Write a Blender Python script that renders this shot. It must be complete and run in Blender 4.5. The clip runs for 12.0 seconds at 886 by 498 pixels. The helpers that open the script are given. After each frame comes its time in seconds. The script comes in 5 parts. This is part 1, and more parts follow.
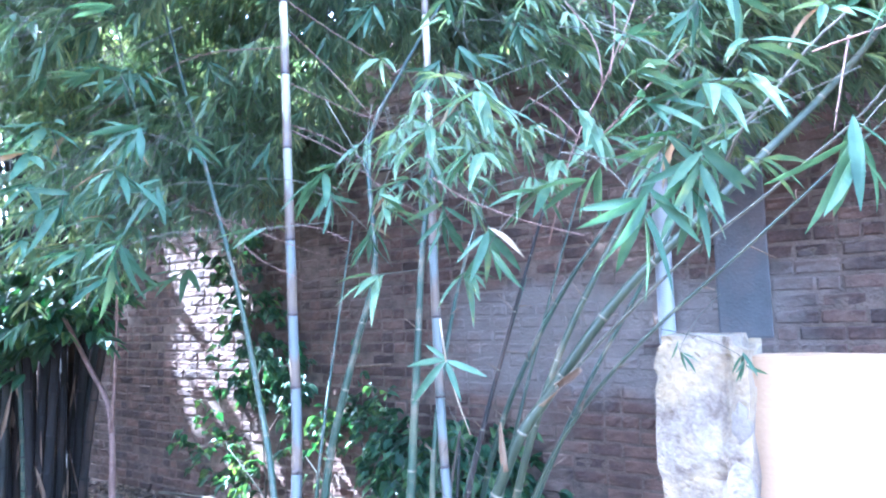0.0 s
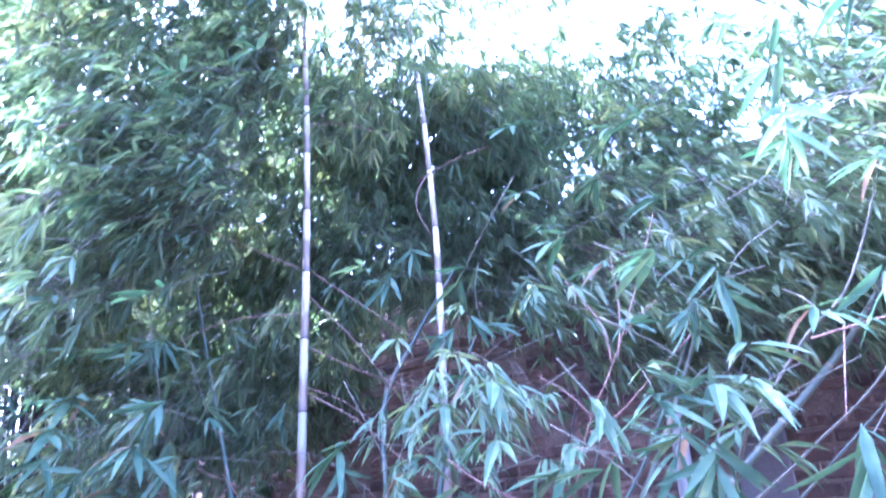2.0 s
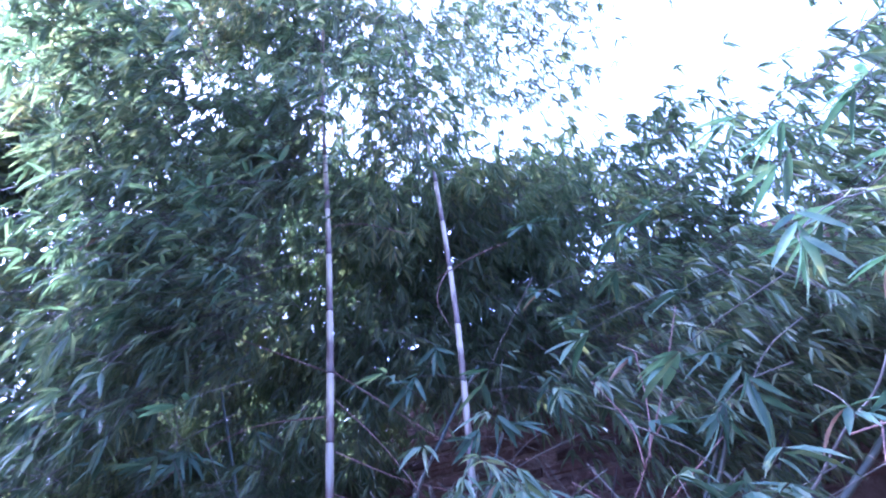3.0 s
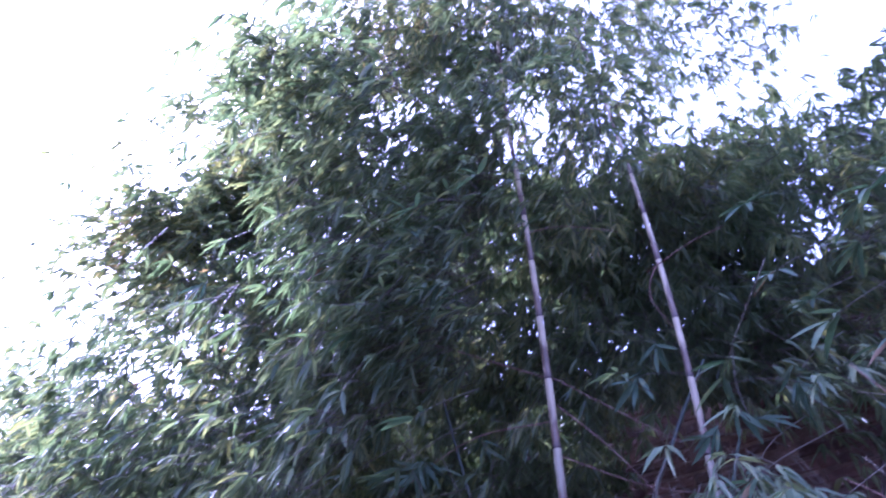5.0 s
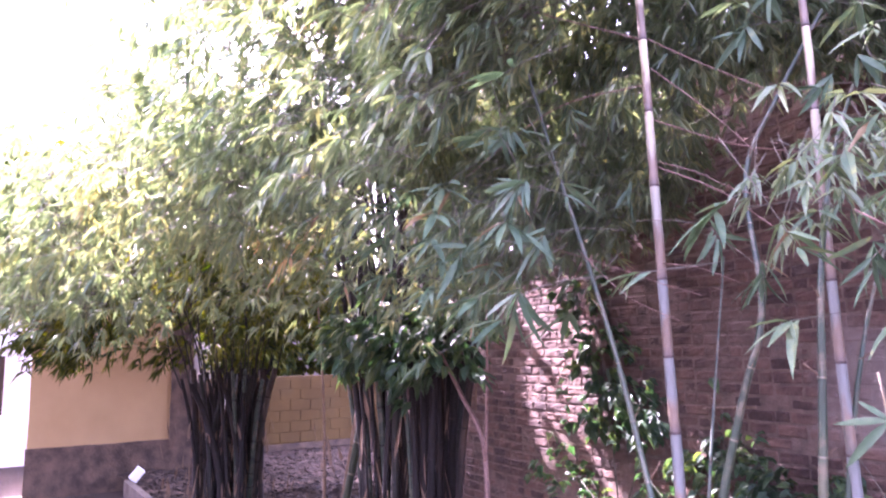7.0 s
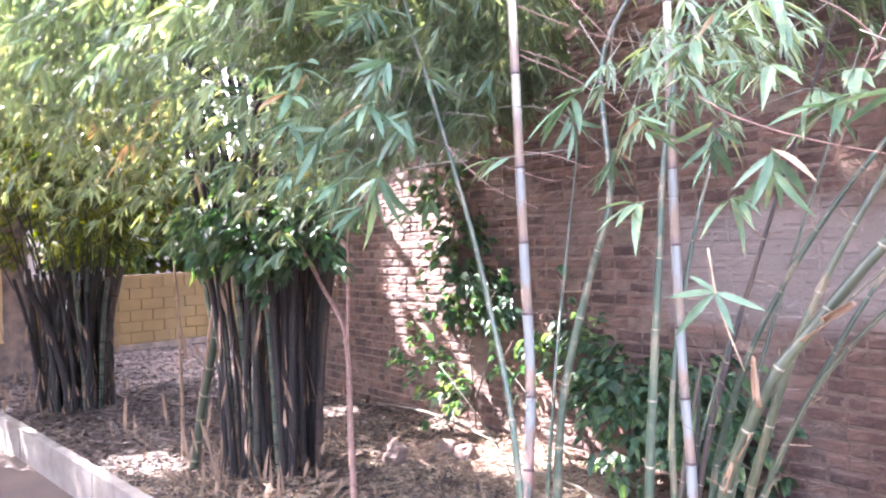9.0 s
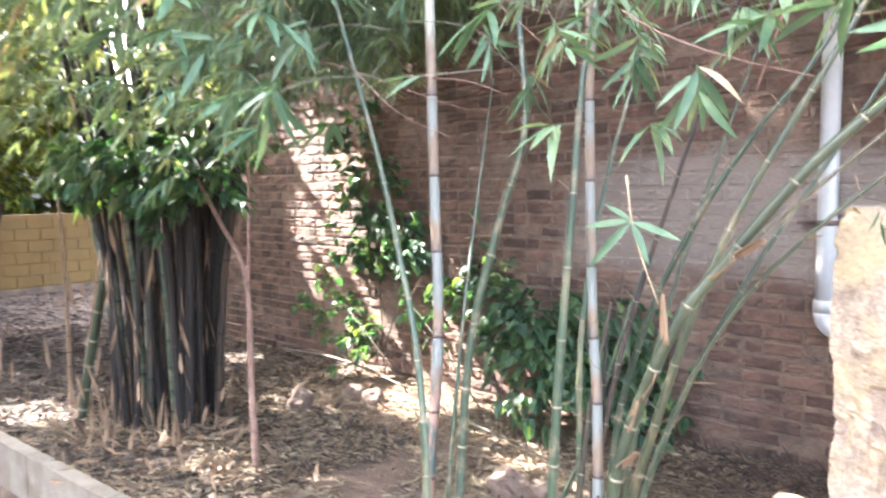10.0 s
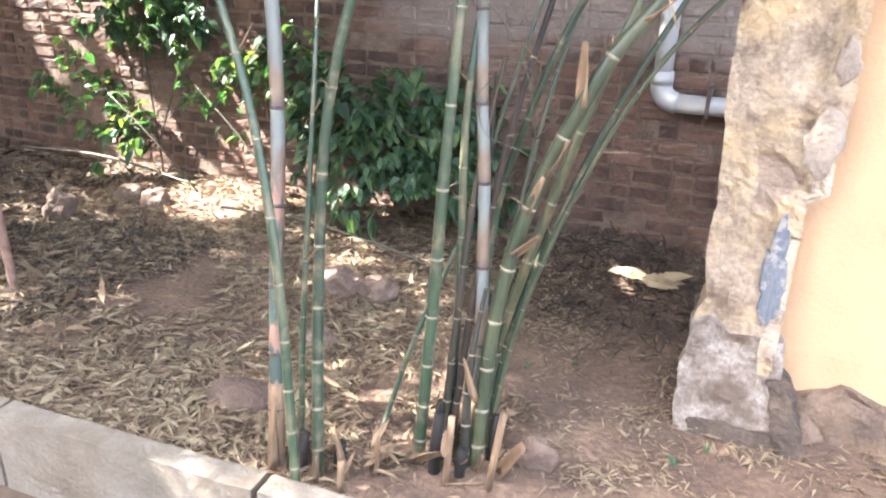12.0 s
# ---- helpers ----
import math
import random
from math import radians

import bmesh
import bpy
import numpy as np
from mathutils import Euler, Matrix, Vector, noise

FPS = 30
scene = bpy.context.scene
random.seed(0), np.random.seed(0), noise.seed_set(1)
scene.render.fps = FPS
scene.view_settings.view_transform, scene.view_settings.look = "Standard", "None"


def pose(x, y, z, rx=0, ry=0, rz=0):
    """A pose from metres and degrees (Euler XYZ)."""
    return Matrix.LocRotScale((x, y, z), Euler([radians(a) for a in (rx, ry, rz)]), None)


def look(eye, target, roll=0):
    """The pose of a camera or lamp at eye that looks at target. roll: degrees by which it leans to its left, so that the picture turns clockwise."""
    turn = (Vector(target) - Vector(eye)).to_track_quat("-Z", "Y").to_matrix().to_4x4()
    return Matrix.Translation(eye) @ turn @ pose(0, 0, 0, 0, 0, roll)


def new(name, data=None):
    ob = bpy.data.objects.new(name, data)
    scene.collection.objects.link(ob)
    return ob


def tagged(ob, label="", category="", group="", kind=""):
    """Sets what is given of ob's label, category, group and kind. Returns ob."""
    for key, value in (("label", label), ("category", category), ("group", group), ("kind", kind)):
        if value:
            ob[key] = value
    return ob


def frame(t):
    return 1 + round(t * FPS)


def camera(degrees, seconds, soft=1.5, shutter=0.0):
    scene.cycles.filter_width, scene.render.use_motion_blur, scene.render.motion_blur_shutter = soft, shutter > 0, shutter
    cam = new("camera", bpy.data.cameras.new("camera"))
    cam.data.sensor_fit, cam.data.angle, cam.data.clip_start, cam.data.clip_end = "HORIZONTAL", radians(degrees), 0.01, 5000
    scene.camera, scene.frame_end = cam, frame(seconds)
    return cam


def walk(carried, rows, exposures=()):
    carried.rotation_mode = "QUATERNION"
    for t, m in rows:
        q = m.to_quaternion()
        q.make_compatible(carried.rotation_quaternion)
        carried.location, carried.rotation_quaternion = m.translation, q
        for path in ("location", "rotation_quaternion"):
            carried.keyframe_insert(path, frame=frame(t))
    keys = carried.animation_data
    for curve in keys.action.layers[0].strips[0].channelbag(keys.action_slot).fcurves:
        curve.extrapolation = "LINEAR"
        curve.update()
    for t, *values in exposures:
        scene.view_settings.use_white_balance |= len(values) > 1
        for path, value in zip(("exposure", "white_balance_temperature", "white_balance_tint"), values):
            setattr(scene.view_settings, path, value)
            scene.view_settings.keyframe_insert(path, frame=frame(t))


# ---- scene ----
cam = camera(64.4, 12.0, soft=2.0, shutter=0.35)
PATH = [
    (0, (0.746, 0.892, 1.771), (-0.417, 2.51, 1.946), -1.9),
    (0.5, (0.76, 0.884, 1.809), (-0.414, 2.475, 2.111), -2.5),
    (1, (0.774, 0.857, 1.842), (-0.374, 2.424, 2.32), -1.6),
    (1.5, (0.781, 0.842, 1.874), (-0.373, 2.379, 2.427), -1.9),
    (2, (0.797, 0.829, 1.907), (-0.287, 2.313, 2.697), -2.4),
    (2.5, (0.815, 0.809, 1.931), (-0.239, 2.244, 2.842), -3.5),
    (2.7, (0.827, 0.797, 1.953), (-0.226, 2.209, 2.901), -4.1),
    (4.3, (0.806, 0.793, 1.95), (-0.337, 1.948, 3.115), -1.2),
    (4.5, (0.788, 0.775, 1.951), (-0.439, 1.887, 3.073), -1.7),
    (5, (0.756, 0.738, 1.949), (-0.639, 1.72, 2.993), -1.8),
    (5.5, (0.74, 0.746, 1.927), (-0.783, 1.675, 2.832), -1.6),
    (6, (0.692, 0.758, 1.88), (-0.911, 1.714, 2.599), -1.7),
    (6.5, (0.645, 0.74, 1.854), (-1.073, 1.646, 2.332), -1.4),
    (7, (0.606, 0.756, 1.823), (-1.134, 1.7, 2.107), -1.3),
    (7.5, (0.601, 0.757, 1.8), (-1.086, 1.816, 1.979), -2.0),
    (7.7, (0.604, 0.764, 1.779), (-1.058, 1.87, 1.91), -2.3),
    (9.3, (0.555, 0.785, 1.792), (-0.939, 2.113, 1.716), -1.5),
    (9.5, (0.541, 0.805, 1.777), (-0.912, 2.174, 1.657), -1.0),
    (10, (0.469, 0.908, 1.721), (-0.906, 2.35, 1.553), -0.7),
    (10.2, (0.417, 0.939, 1.691), (-0.87, 2.454, 1.466), -0.7),
    (10.5, (0.36, 1.025, 1.65), (-0.872, 2.56, 1.297), 0.6),
    (11, (0.2, 1.1, 1.579), (-0.861, 2.72, 1.077), 0.9),
    (11.5, (0.003, 1.128, 1.555), (-0.846, 2.827, 0.926), 0.9),
    (12, (-0.131, 1.175, 1.514), (-0.894, 2.879, 0.795), 1.9),
]
walk(cam, [(t, look(eye, target, roll)) for t, eye, target, roll in PATH],
     [(0.0, 4.84, 4260, 12), (0.5, 4.75, 4180, 8), (1.0, 4.95, 4250, 18), (1.5, 4.95, 4230, 27), (2.0, 4.6, 4180, 39), (2.5, 3.98, 4100, 46), (4.5, 1.75, 4350, 56), (5.0, 2.6, 4500, 62),
      (5.5, 2.75, 4700, 65), (6.5, 3.75, 5350, 66), (7.7, 4.85, 5800, 55), (9.3, 5.08, 5750, 25), (10.5, 4.8, 6350, 11), (11.2, 4.65, 6450, 15), (12.0, 4.55, 6200, 14)])

# ---- light ----
SUN = Vector((-0.66, -0.22, 0.71)).normalized()
world = bpy.data.worlds.new("sky")
scene.world = world
world.use_nodes = True
sky = world.node_tree.nodes.new("ShaderNodeTexSky")
sky.sky_type, sky.sun_disc = "NISHITA", False
sky.sun_elevation = math.asin(SUN.z)
sky.sun_rotation = math.atan2(SUN.x, SUN.y)
sky.dust_density, sky.air_density, sky.ozone_density = 7.0, 0.8, 0.6
back = world.node_tree.nodes["Background"]
back.inputs["Strength"].default_value = 0.15
haze = world.node_tree.nodes.new("ShaderNodeMix")
haze.data_type, haze.blend_type = "RGBA", "ADD"
haze.inputs["Factor"].default_value = 1.0
haze.inputs["B"].default_value = (1.9, 1.93, 1.95, 1)
world.node_tree.links.new(sky.outputs["Color"], haze.inputs["A"])
world.node_tree.links.new(haze.outputs["Result"], back.inputs["Color"])
sun_lamp = new("sun", bpy.data.lights.new("sun", "SUN"))
sun_lamp.data.energy, sun_lamp.data.angle, sun_lamp.data.color = 5.0, radians(0.53), (1.0, 0.93, 0.82)
sun_lamp.matrix_world = look(SUN * 30, (0, 0, 0))

# ---- materials ----
def material(name, ramp, rough=0.75, scale=8.0, detail=6.0, fine=0.0, fine_scale=90.0, bump=0.15, bump_scale=60.0,
             metal=0.0, spec=0.4, island=0.0, obj=0.0, stretch=None, translucent=0.0, stain=None):
    """Noise-driven colours (a ramp of two or three), relief, and variation from piece to piece."""
    m = bpy.data.materials.new(name)
    m.use_nodes = True
    nt = m.node_tree
    nd, lk = nt.nodes, nt.links.new
    p = nd["Principled BSDF"]
    geo = nd.new("ShaderNodeNewGeometry")
    vec = geo.outputs["Position"]
    if stretch:
        mp = nd.new("ShaderNodeMapping")
        mp.inputs["Scale"].default_value = stretch
        lk(vec, mp.inputs["Vector"])
        vec = mp.outputs["Vector"]
    n = nd.new("ShaderNodeTexNoise")
    n.inputs["Scale"].default_value, n.inputs["Detail"].default_value = scale, detail
    lk(vec, n.inputs["Vector"])
    fac = n.outputs["Fac"]

    def add(a, b, k):
        q = nd.new("ShaderNodeMath")
        q.operation = "MULTIPLY_ADD"
        s = nd.new("ShaderNodeMath")
        s.operation = "SUBTRACT"
        lk(b, s.inputs[0])
        s.inputs[1].default_value = 0.5
        lk(s.outputs[0], q.inputs[0])
        q.inputs[1].default_value = k
        lk(a, q.inputs[2])
        return q.outputs[0]
    if fine:
        f = nd.new("ShaderNodeTexNoise")
        f.inputs["Scale"].default_value, f.inputs["Detail"].default_value = fine_scale, 4.0
        lk(vec, f.inputs["Vector"])
        fac = add(fac, f.outputs["Fac"], fine)
    if island:
        fac = add(fac, geo.outputs["Random Per Island"], island)
    if obj:
        oi = nd.new("ShaderNodeObjectInfo")
        fac = add(fac, oi.outputs["Random"], obj)
    r = nd.new("ShaderNodeValToRGB")
    el = r.color_ramp.elements
    while len(el) < len(ramp):
        el.new(0.5)
    for e, (pos, col) in zip(el, ramp):
        e.position, e.color = pos, (*col, 1)
    lk(fac, r.inputs["Fac"])
    col = r.outputs["Color"]
    if stain:
        sc, lo, hi, scol = stain
        sn = nd.new("ShaderNodeTexNoise")
        sn.inputs["Scale"].default_value, sn.inputs["Detail"].default_value = sc, 8.0
        sn.inputs["Roughness"].default_value = 0.65
        lk(geo.outputs["Position"], sn.inputs["Vector"])
        mr = nd.new("ShaderNodeMapRange")
        mr.inputs["From Min"].default_value, mr.inputs["From Max"].default_value = lo, hi
        lk(sn.outputs["Fac"], mr.inputs["Value"])
        mx = nd.new("ShaderNodeMix")
        mx.data_type = "RGBA"
        lk(mr.outputs["Result"], mx.inputs["Factor"])
        lk(col, mx.inputs["A"])
        mx.inputs["B"].default_value = (*scol, 1)
        col = mx.outputs["Result"]
    lk(col, p.inputs["Base Color"])
    p.inputs["Roughness"].default_value = rough
    p.inputs["Metallic"].default_value = metal
    p.inputs["Specular IOR Level"].default_value = spec
    if bump:
        b = nd.new("ShaderNodeBump")
        bn = nd.new("ShaderNodeTexNoise")
        bn.inputs["Scale"].default_value, bn.inputs["Detail"].default_value = bump_scale, 6.0
        lk(vec, bn.inputs["Vector"])
        b.inputs["Strength"].default_value, b.inputs["Distance"].default_value = bump, 0.02
        lk(bn.outputs["Fac"], b.inputs["Height"])
        lk(b.outputs["Normal"], p.inputs["Normal"])
    if translucent:
        tr = nd.new("ShaderNodeBsdfTranslucent")
        hs = nd.new("ShaderNodeHueSaturation")
        hs.inputs["Hue"].default_value, hs.inputs["Saturation"].default_value, hs.inputs["Value"].default_value = 0.455, 1.45, 1.55
        lk(col, hs.inputs["Color"])
        lk(hs.outputs["Color"], tr.inputs["Color"])
        ms = nd.new("ShaderNodeMixShader")
        ms.inputs["Fac"].default_value = translucent
        lk(p.outputs["BSDF"], ms.inputs[1])
        lk(tr.outputs["BSDF"], ms.inputs[2])
        lk(ms.outputs["Shader"], nd["Material Output"].inputs["Surface"])
    return m


def banded(name, top, low, ragged, foot):
    """Bamboo skin: waxy bloom under each node, papery brown further down the internode."""
    m = material(name, [(0.35, top), (0.65, tuple(c * 1.15 for c in top))], rough=0.55, scale=40, bump=0.1, bump_scale=120, stretch=(1, 1, 0.15))
    nt = m.node_tree
    nd, lk = nt.nodes, nt.links.new
    at = nd.new("ShaderNodeAttribute")
    at.attribute_name = "band"
    geo = nd.new("ShaderNodeNewGeometry")
    mp = nd.new("ShaderNodeMapping")
    mp.inputs["Scale"].default_value = (1, 1, 0.25)
    lk(geo.outputs["Position"], mp.inputs["Vector"])
    n = nd.new("ShaderNodeTexNoise")
    n.inputs["Scale"].default_value, n.inputs["Detail"].default_value = 30, 5
    lk(mp.outputs["Vector"], n.inputs["Vector"])
    q = nd.new("ShaderNodeMath")
    q.operation = "MULTIPLY_ADD"
    lk(n.outputs["Fac"], q.inputs[0])
    q.inputs[1].default_value = ragged
    lk(at.outputs["Fac"], q.inputs[2])
    mr = nd.new("ShaderNodeMapRange")
    mr.inputs["From Min"].default_value, mr.inputs["From Max"].default_value = 0.42 + ragged / 2, 0.66 + ragged / 2
    lk(q.outputs[0], mr.inputs["Value"])
    lr = nd.new("ShaderNodeValToRGB")
    lr.color_ramp.elements[0].position, lr.color_ramp.elements[1].position = 0.3, 0.7
    lr.color_ramp.elements[0].color = (*low, 1)
    lr.color_ramp.elements[1].color = (*[c * 0.62 for c in low], 1)
    lk(n.outputs["Fac"], lr.inputs["Fac"])
    mx = nd.new("ShaderNodeMix")
    mx.data_type = "RGBA"
    p = nd["Principled BSDF"]
    src = p.inputs["Base Color"].links[0].from_socket
    # bloom pales above 2.1 m: light on the upper canes put into colour
    high = nd.new("ShaderNodeSeparateXYZ")
    lk(geo.outputs["Position"], high.inputs["Vector"])
    upper_light = nd.new("ShaderNodeMapRange")
    upper_light.inputs["From Min"].default_value, upper_light.inputs["From Max"].default_value = 2.1, 3.1
    lk(high.outputs["Z"], upper_light.inputs["Value"])
    bloom = nd.new("ShaderNodeMix")
    bloom.data_type = "RGBA"
    lk(upper_light.outputs["Result"], bloom.inputs["Factor"])
    bloom.inputs["A"].default_value = (0.108, 0.117, 0.106, 1)
    lk(src, bloom.inputs["B"])
    lk(mr.outputs["Result"], mx.inputs["Factor"])
    lk(bloom.outputs["Result"], mx.inputs["A"])
    lk(lr.outputs["Color"], mx.inputs["B"])
    dk = nd.new("ShaderNodeMapRange")
    dk.inputs["From Min"].default_value, dk.inputs["From Max"].default_value = 0.86, 0.99
    dk.inputs["To Max"].default_value = 0.8
    lk(at.outputs["Fac"], dk.inputs["Value"])
    m2 = nd.new("ShaderNodeMix")
    m2.data_type = "RGBA"
    lk(dk.outputs["Result"], m2.inputs["Factor"])
    lk(mx.outputs["Result"], m2.inputs["A"])
    m2.inputs["B"].default_value = (0.06, 0.045, 0.04, 1)
    n2 = nd.new("ShaderNodeTexNoise")
    n2.inputs["Scale"].default_value, n2.inputs["Detail"].default_value = 9, 6
    lk(mp.outputs["Vector"], n2.inputs["Vector"])
    gr = nd.new("ShaderNodeMapRange")
    gr.inputs["From Min"].default_value, gr.inputs["From Max"].default_value = 0.57, 0.66
    gr.inputs["To Max"].default_value = 0.75
    lk(n2.outputs["Fac"], gr.inputs["Value"])
    m3 = nd.new("ShaderNodeMix")
    m3.data_type = "RGBA"
    lk(gr.outputs["Result"], m3.inputs["Factor"])
    lk(m2.outputs["Result"], m3.inputs["A"])
    m3.inputs["B"].default_value = (0.045, 0.062, 0.05, 1)
    # old skin towards the foot shows dark green through the bloom
    sep = nd.new("ShaderNodeSeparateXYZ")
    lk(geo.outputs["Position"], sep.inputs["Vector"])
    age = nd.new("ShaderNodeMath")
    age.operation, age.use_clamp = "MULTIPLY_ADD", True
    lk(sep.outputs["Z"], age.inputs[0])
    age.inputs[1].default_value, age.inputs[2].default_value = -6.0, 6.0 * foot + 0.5
    patch = nd.new("ShaderNodeMapRange")
    patch.inputs["From Min"].default_value, patch.inputs["From Max"].default_value = 0.47, 0.53
    n3 = nd.new("ShaderNodeTexNoise")
    n3.inputs["Scale"].default_value, n3.inputs["Detail"].default_value = 26, 4
    lk(mp.outputs["Vector"], n3.inputs["Vector"])
    lk(n3.outputs["Fac"], patch.inputs["Value"])
    both = nd.new("ShaderNodeMath")
    both.operation = "MULTIPLY"
    lk(age.outputs[0], both.inputs[0])
    lk(patch.outputs["Result"], both.inputs[1])
    m4 = nd.new("ShaderNodeMix")
    m4.data_type = "RGBA"
    lk(age.outputs[0], m4.inputs["Factor"])
    lk(m3.outputs["Result"], m4.inputs["A"])
    m4.inputs["B"].default_value = (0.15, 0.085, 0.062, 1)
    m5 = nd.new("ShaderNodeMix")
    m5.data_type = "RGBA"
    lk(both.outputs[0], m5.inputs["Factor"])
    lk(m4.outputs["Result"], m5.inputs["A"])
    m5.inputs["B"].default_value = (0.026, 0.042, 0.034, 1)
    lk(m5.outputs["Result"], p.inputs["Base Color"])
    return m


M = {}
M["brick"] = material("brick", [(0.25, (0.036, 0.02115, 0.0153)), (0.5, (0.0747, 0.0414, 0.02835)), (0.8, (0.135, 0.0792, 0.054))], 0.9, 5, fine=0.35, fine_scale=70,
                      bump=0.5, bump_scale=45, island=0.35, obj=0.35, stain=(1.1, 0.52, 0.74, (0.1458, 0.1076, 0.08165)))
M["mortar"] = material("mortar", [(0.3, (0.0648, 0.0441, 0.03192)), (0.7, (0.135, 0.09604, 0.06888))], 0.95, 12, fine=0.3, bump=0.6)
M["cement"] = material("cement", [(0.3, (0.0615, 0.05904, 0.0574)), (0.7, (0.1, 0.09676, 0.0943))], 0.85, 4, fine=0.35, bump=0.3, stain=(2.5, 0.5, 0.7, (0.1066, 0.0861, 0.0779)))
M["cream"] = material("cream_plaster", [(0.3, (0.252, 0.161, 0.08904)), (0.7, (0.306, 0.2006, 0.1126))], 0.9, 3, fine=0.15, bump=0.15, stain=(2.3, 0.6, 0.75, (0.279, 0.1848, 0.1058)))
M["cream_far"] = material("pale_cream_plaster", [(0.3, (0.3168, 0.2058, 0.09)), (0.7, (0.3784, 0.252, 0.1188))], 0.9, 1.5, fine=0.15, bump=0.1)
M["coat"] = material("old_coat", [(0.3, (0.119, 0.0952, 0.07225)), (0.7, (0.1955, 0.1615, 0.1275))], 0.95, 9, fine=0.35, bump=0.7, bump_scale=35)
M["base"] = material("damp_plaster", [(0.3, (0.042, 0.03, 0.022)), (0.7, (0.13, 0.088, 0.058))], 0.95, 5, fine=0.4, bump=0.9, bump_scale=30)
M["footing"] = material("footing_cement", [(0.25, (0.062, 0.047, 0.035)), (0.5, (0.125, 0.103, 0.083)), (0.75, (0.205, 0.182, 0.158))], 0.95, 11, fine=0.6, fine_scale=60, bump=0.9, bump_scale=30, stain=(5, 0.48, 0.6, (0.07, 0.05, 0.036)))
M["foot_dark"] = material("dark_foot_plaster", [(0.3, (0.022, 0.016, 0.012)), (0.7, (0.062, 0.044, 0.031))], 0.9, 8, fine=0.5, bump=0.9, bump_scale=35)
M["blue"] = material("blue_paint", [(0.3, (0.05, 0.058, 0.07)), (0.7, (0.09, 0.098, 0.108))], 0.85, 12, fine=0.5, bump=0.5, stretch=(1, 1, 0.35), stain=(22, 0.52, 0.62, (0.17, 0.16, 0.15)))
M["yellow"] = material("yellow_plaster", [(0.3, (0.06642, 0.03726, 0.007524)), (0.7, (0.09242, 0.05425, 0.01204))], 0.9, 2.5, fine=0.2, bump=0.2, stain=(1.5, 0.5, 0.75, (0.06859, 0.04314, 0.01254)))
M["drab"] = material("drab_plaster", [(0.3, (0.16, 0.14, 0.12)), (0.7, (0.23, 0.20, 0.17))], 0.9, 1.5, fine=0.2, bump=0.2)
M["white"] = material("white_paint", [(0.3, (0.7, 0.7, 0.7)), (0.7, (0.8, 0.8, 0.79))], 0.7, 2, bump=0.05)
M["soil"] = material("soil", [(0.3, (0.04412, 0.02808, 0.01897)), (0.55, (0.08208, 0.05184, 0.03348)), (0.75, (0.1385, 0.09288, 0.06026))], 0.95, 3, fine=0.5, fine_scale=45, bump=0.9, bump_scale=35)
M["asphalt"] = material("asphalt", [(0.3, (0.03421, 0.02273, 0.01508)), (0.7, (0.06272, 0.04203, 0.0275))], 0.9, 2, fine=0.5, fine_scale=200, bump=0.5, bump_scale=180)
M["kerb"] = material("kerb_concrete", [(0.3, (0.0832, 0.07082, 0.05396)), (0.7, (0.1427, 0.1255, 0.1006))], 0.9, 5, fine=0.35, bump=0.4, bump_scale=50, stain=(3.2, 0.5, 0.66, (0.0808, 0.06451, 0.04524)))
M["pvc"] = material("grey_pvc", [(0.3, (0.248, 0.248, 0.24)), (0.7, (0.32, 0.32, 0.308))], 0.4, 5, fine=0.1, bump=0.03, stain=(9, 0.55, 0.75, (0.272, 0.248, 0.216)))
M["iron"] = material("rusty_iron", [(0.3, (0.04, 0.03, 0.027)), (0.7, (0.10, 0.06, 0.045))], 0.8, 30, bump=0.4)
M["culm_pale"] = banded("pale_culm", (0.32, 0.28, 0.175), (0.15, 0.11, 0.075), 1.0, 0.95)
M["culm_bloom"] = banded("bloomed_culm", (0.31, 0.27, 0.17), (0.145, 0.107, 0.073), 1.0, 0.42)
M["culm_green"] = material("green_culm", [(0.3, (0.011, 0.022, 0.0115)), (0.6, (0.019, 0.036, 0.0185)), (0.88, (0.095, 0.09, 0.05))], 0.5, 14, fine=0.25, bump=0.08, stretch=(1, 1, 0.2), obj=0.25, stain=(11, 0.50, 0.66, (0.09, 0.07744, 0.0473)))
M["culm_olive"] = material("olive_culm", [(0.3, (0.017, 0.025, 0.013)), (0.55, (0.033, 0.04, 0.019)), (0.8, (0.12, 0.09, 0.05))], 0.5, 18, fine=0.35, bump=0.1, stretch=(1, 1, 0.3), obj=0.25)
M["culm_thin"] = material("weathered_shoot", [(0.3, (0.03, 0.03, 0.017)), (0.7, (0.062, 0.055, 0.034))], 0.7, 30, fine=0.3, bump=0.15)
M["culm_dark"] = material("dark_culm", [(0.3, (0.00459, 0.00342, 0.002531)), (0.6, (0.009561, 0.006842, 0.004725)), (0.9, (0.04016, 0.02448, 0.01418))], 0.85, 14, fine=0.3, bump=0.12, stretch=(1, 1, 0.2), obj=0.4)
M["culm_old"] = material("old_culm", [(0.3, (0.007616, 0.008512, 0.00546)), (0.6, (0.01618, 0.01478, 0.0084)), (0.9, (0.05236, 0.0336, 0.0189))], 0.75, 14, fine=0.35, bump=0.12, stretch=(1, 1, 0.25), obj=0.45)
M["ring_dark"] = material("dark_node", [(0.3, (0.02, 0.014, 0.012)), (0.7, (0.06, 0.04, 0.032))], 0.8, 60, bump=0.2)
M["ring_pale"] = material("pale_node", [(0.3, (0.075, 0.072, 0.048)), (0.7, (0.15, 0.13, 0.085))], 0.7, 60, bump=0.2)
M["sheath"] = material("dry_sheath", [(0.3, (0.075, 0.047, 0.027)), (0.7, (0.16, 0.105, 0.06))], 0.8, 30, fine=0.3, bump=0.3, stretch=(1, 1, 0.2))
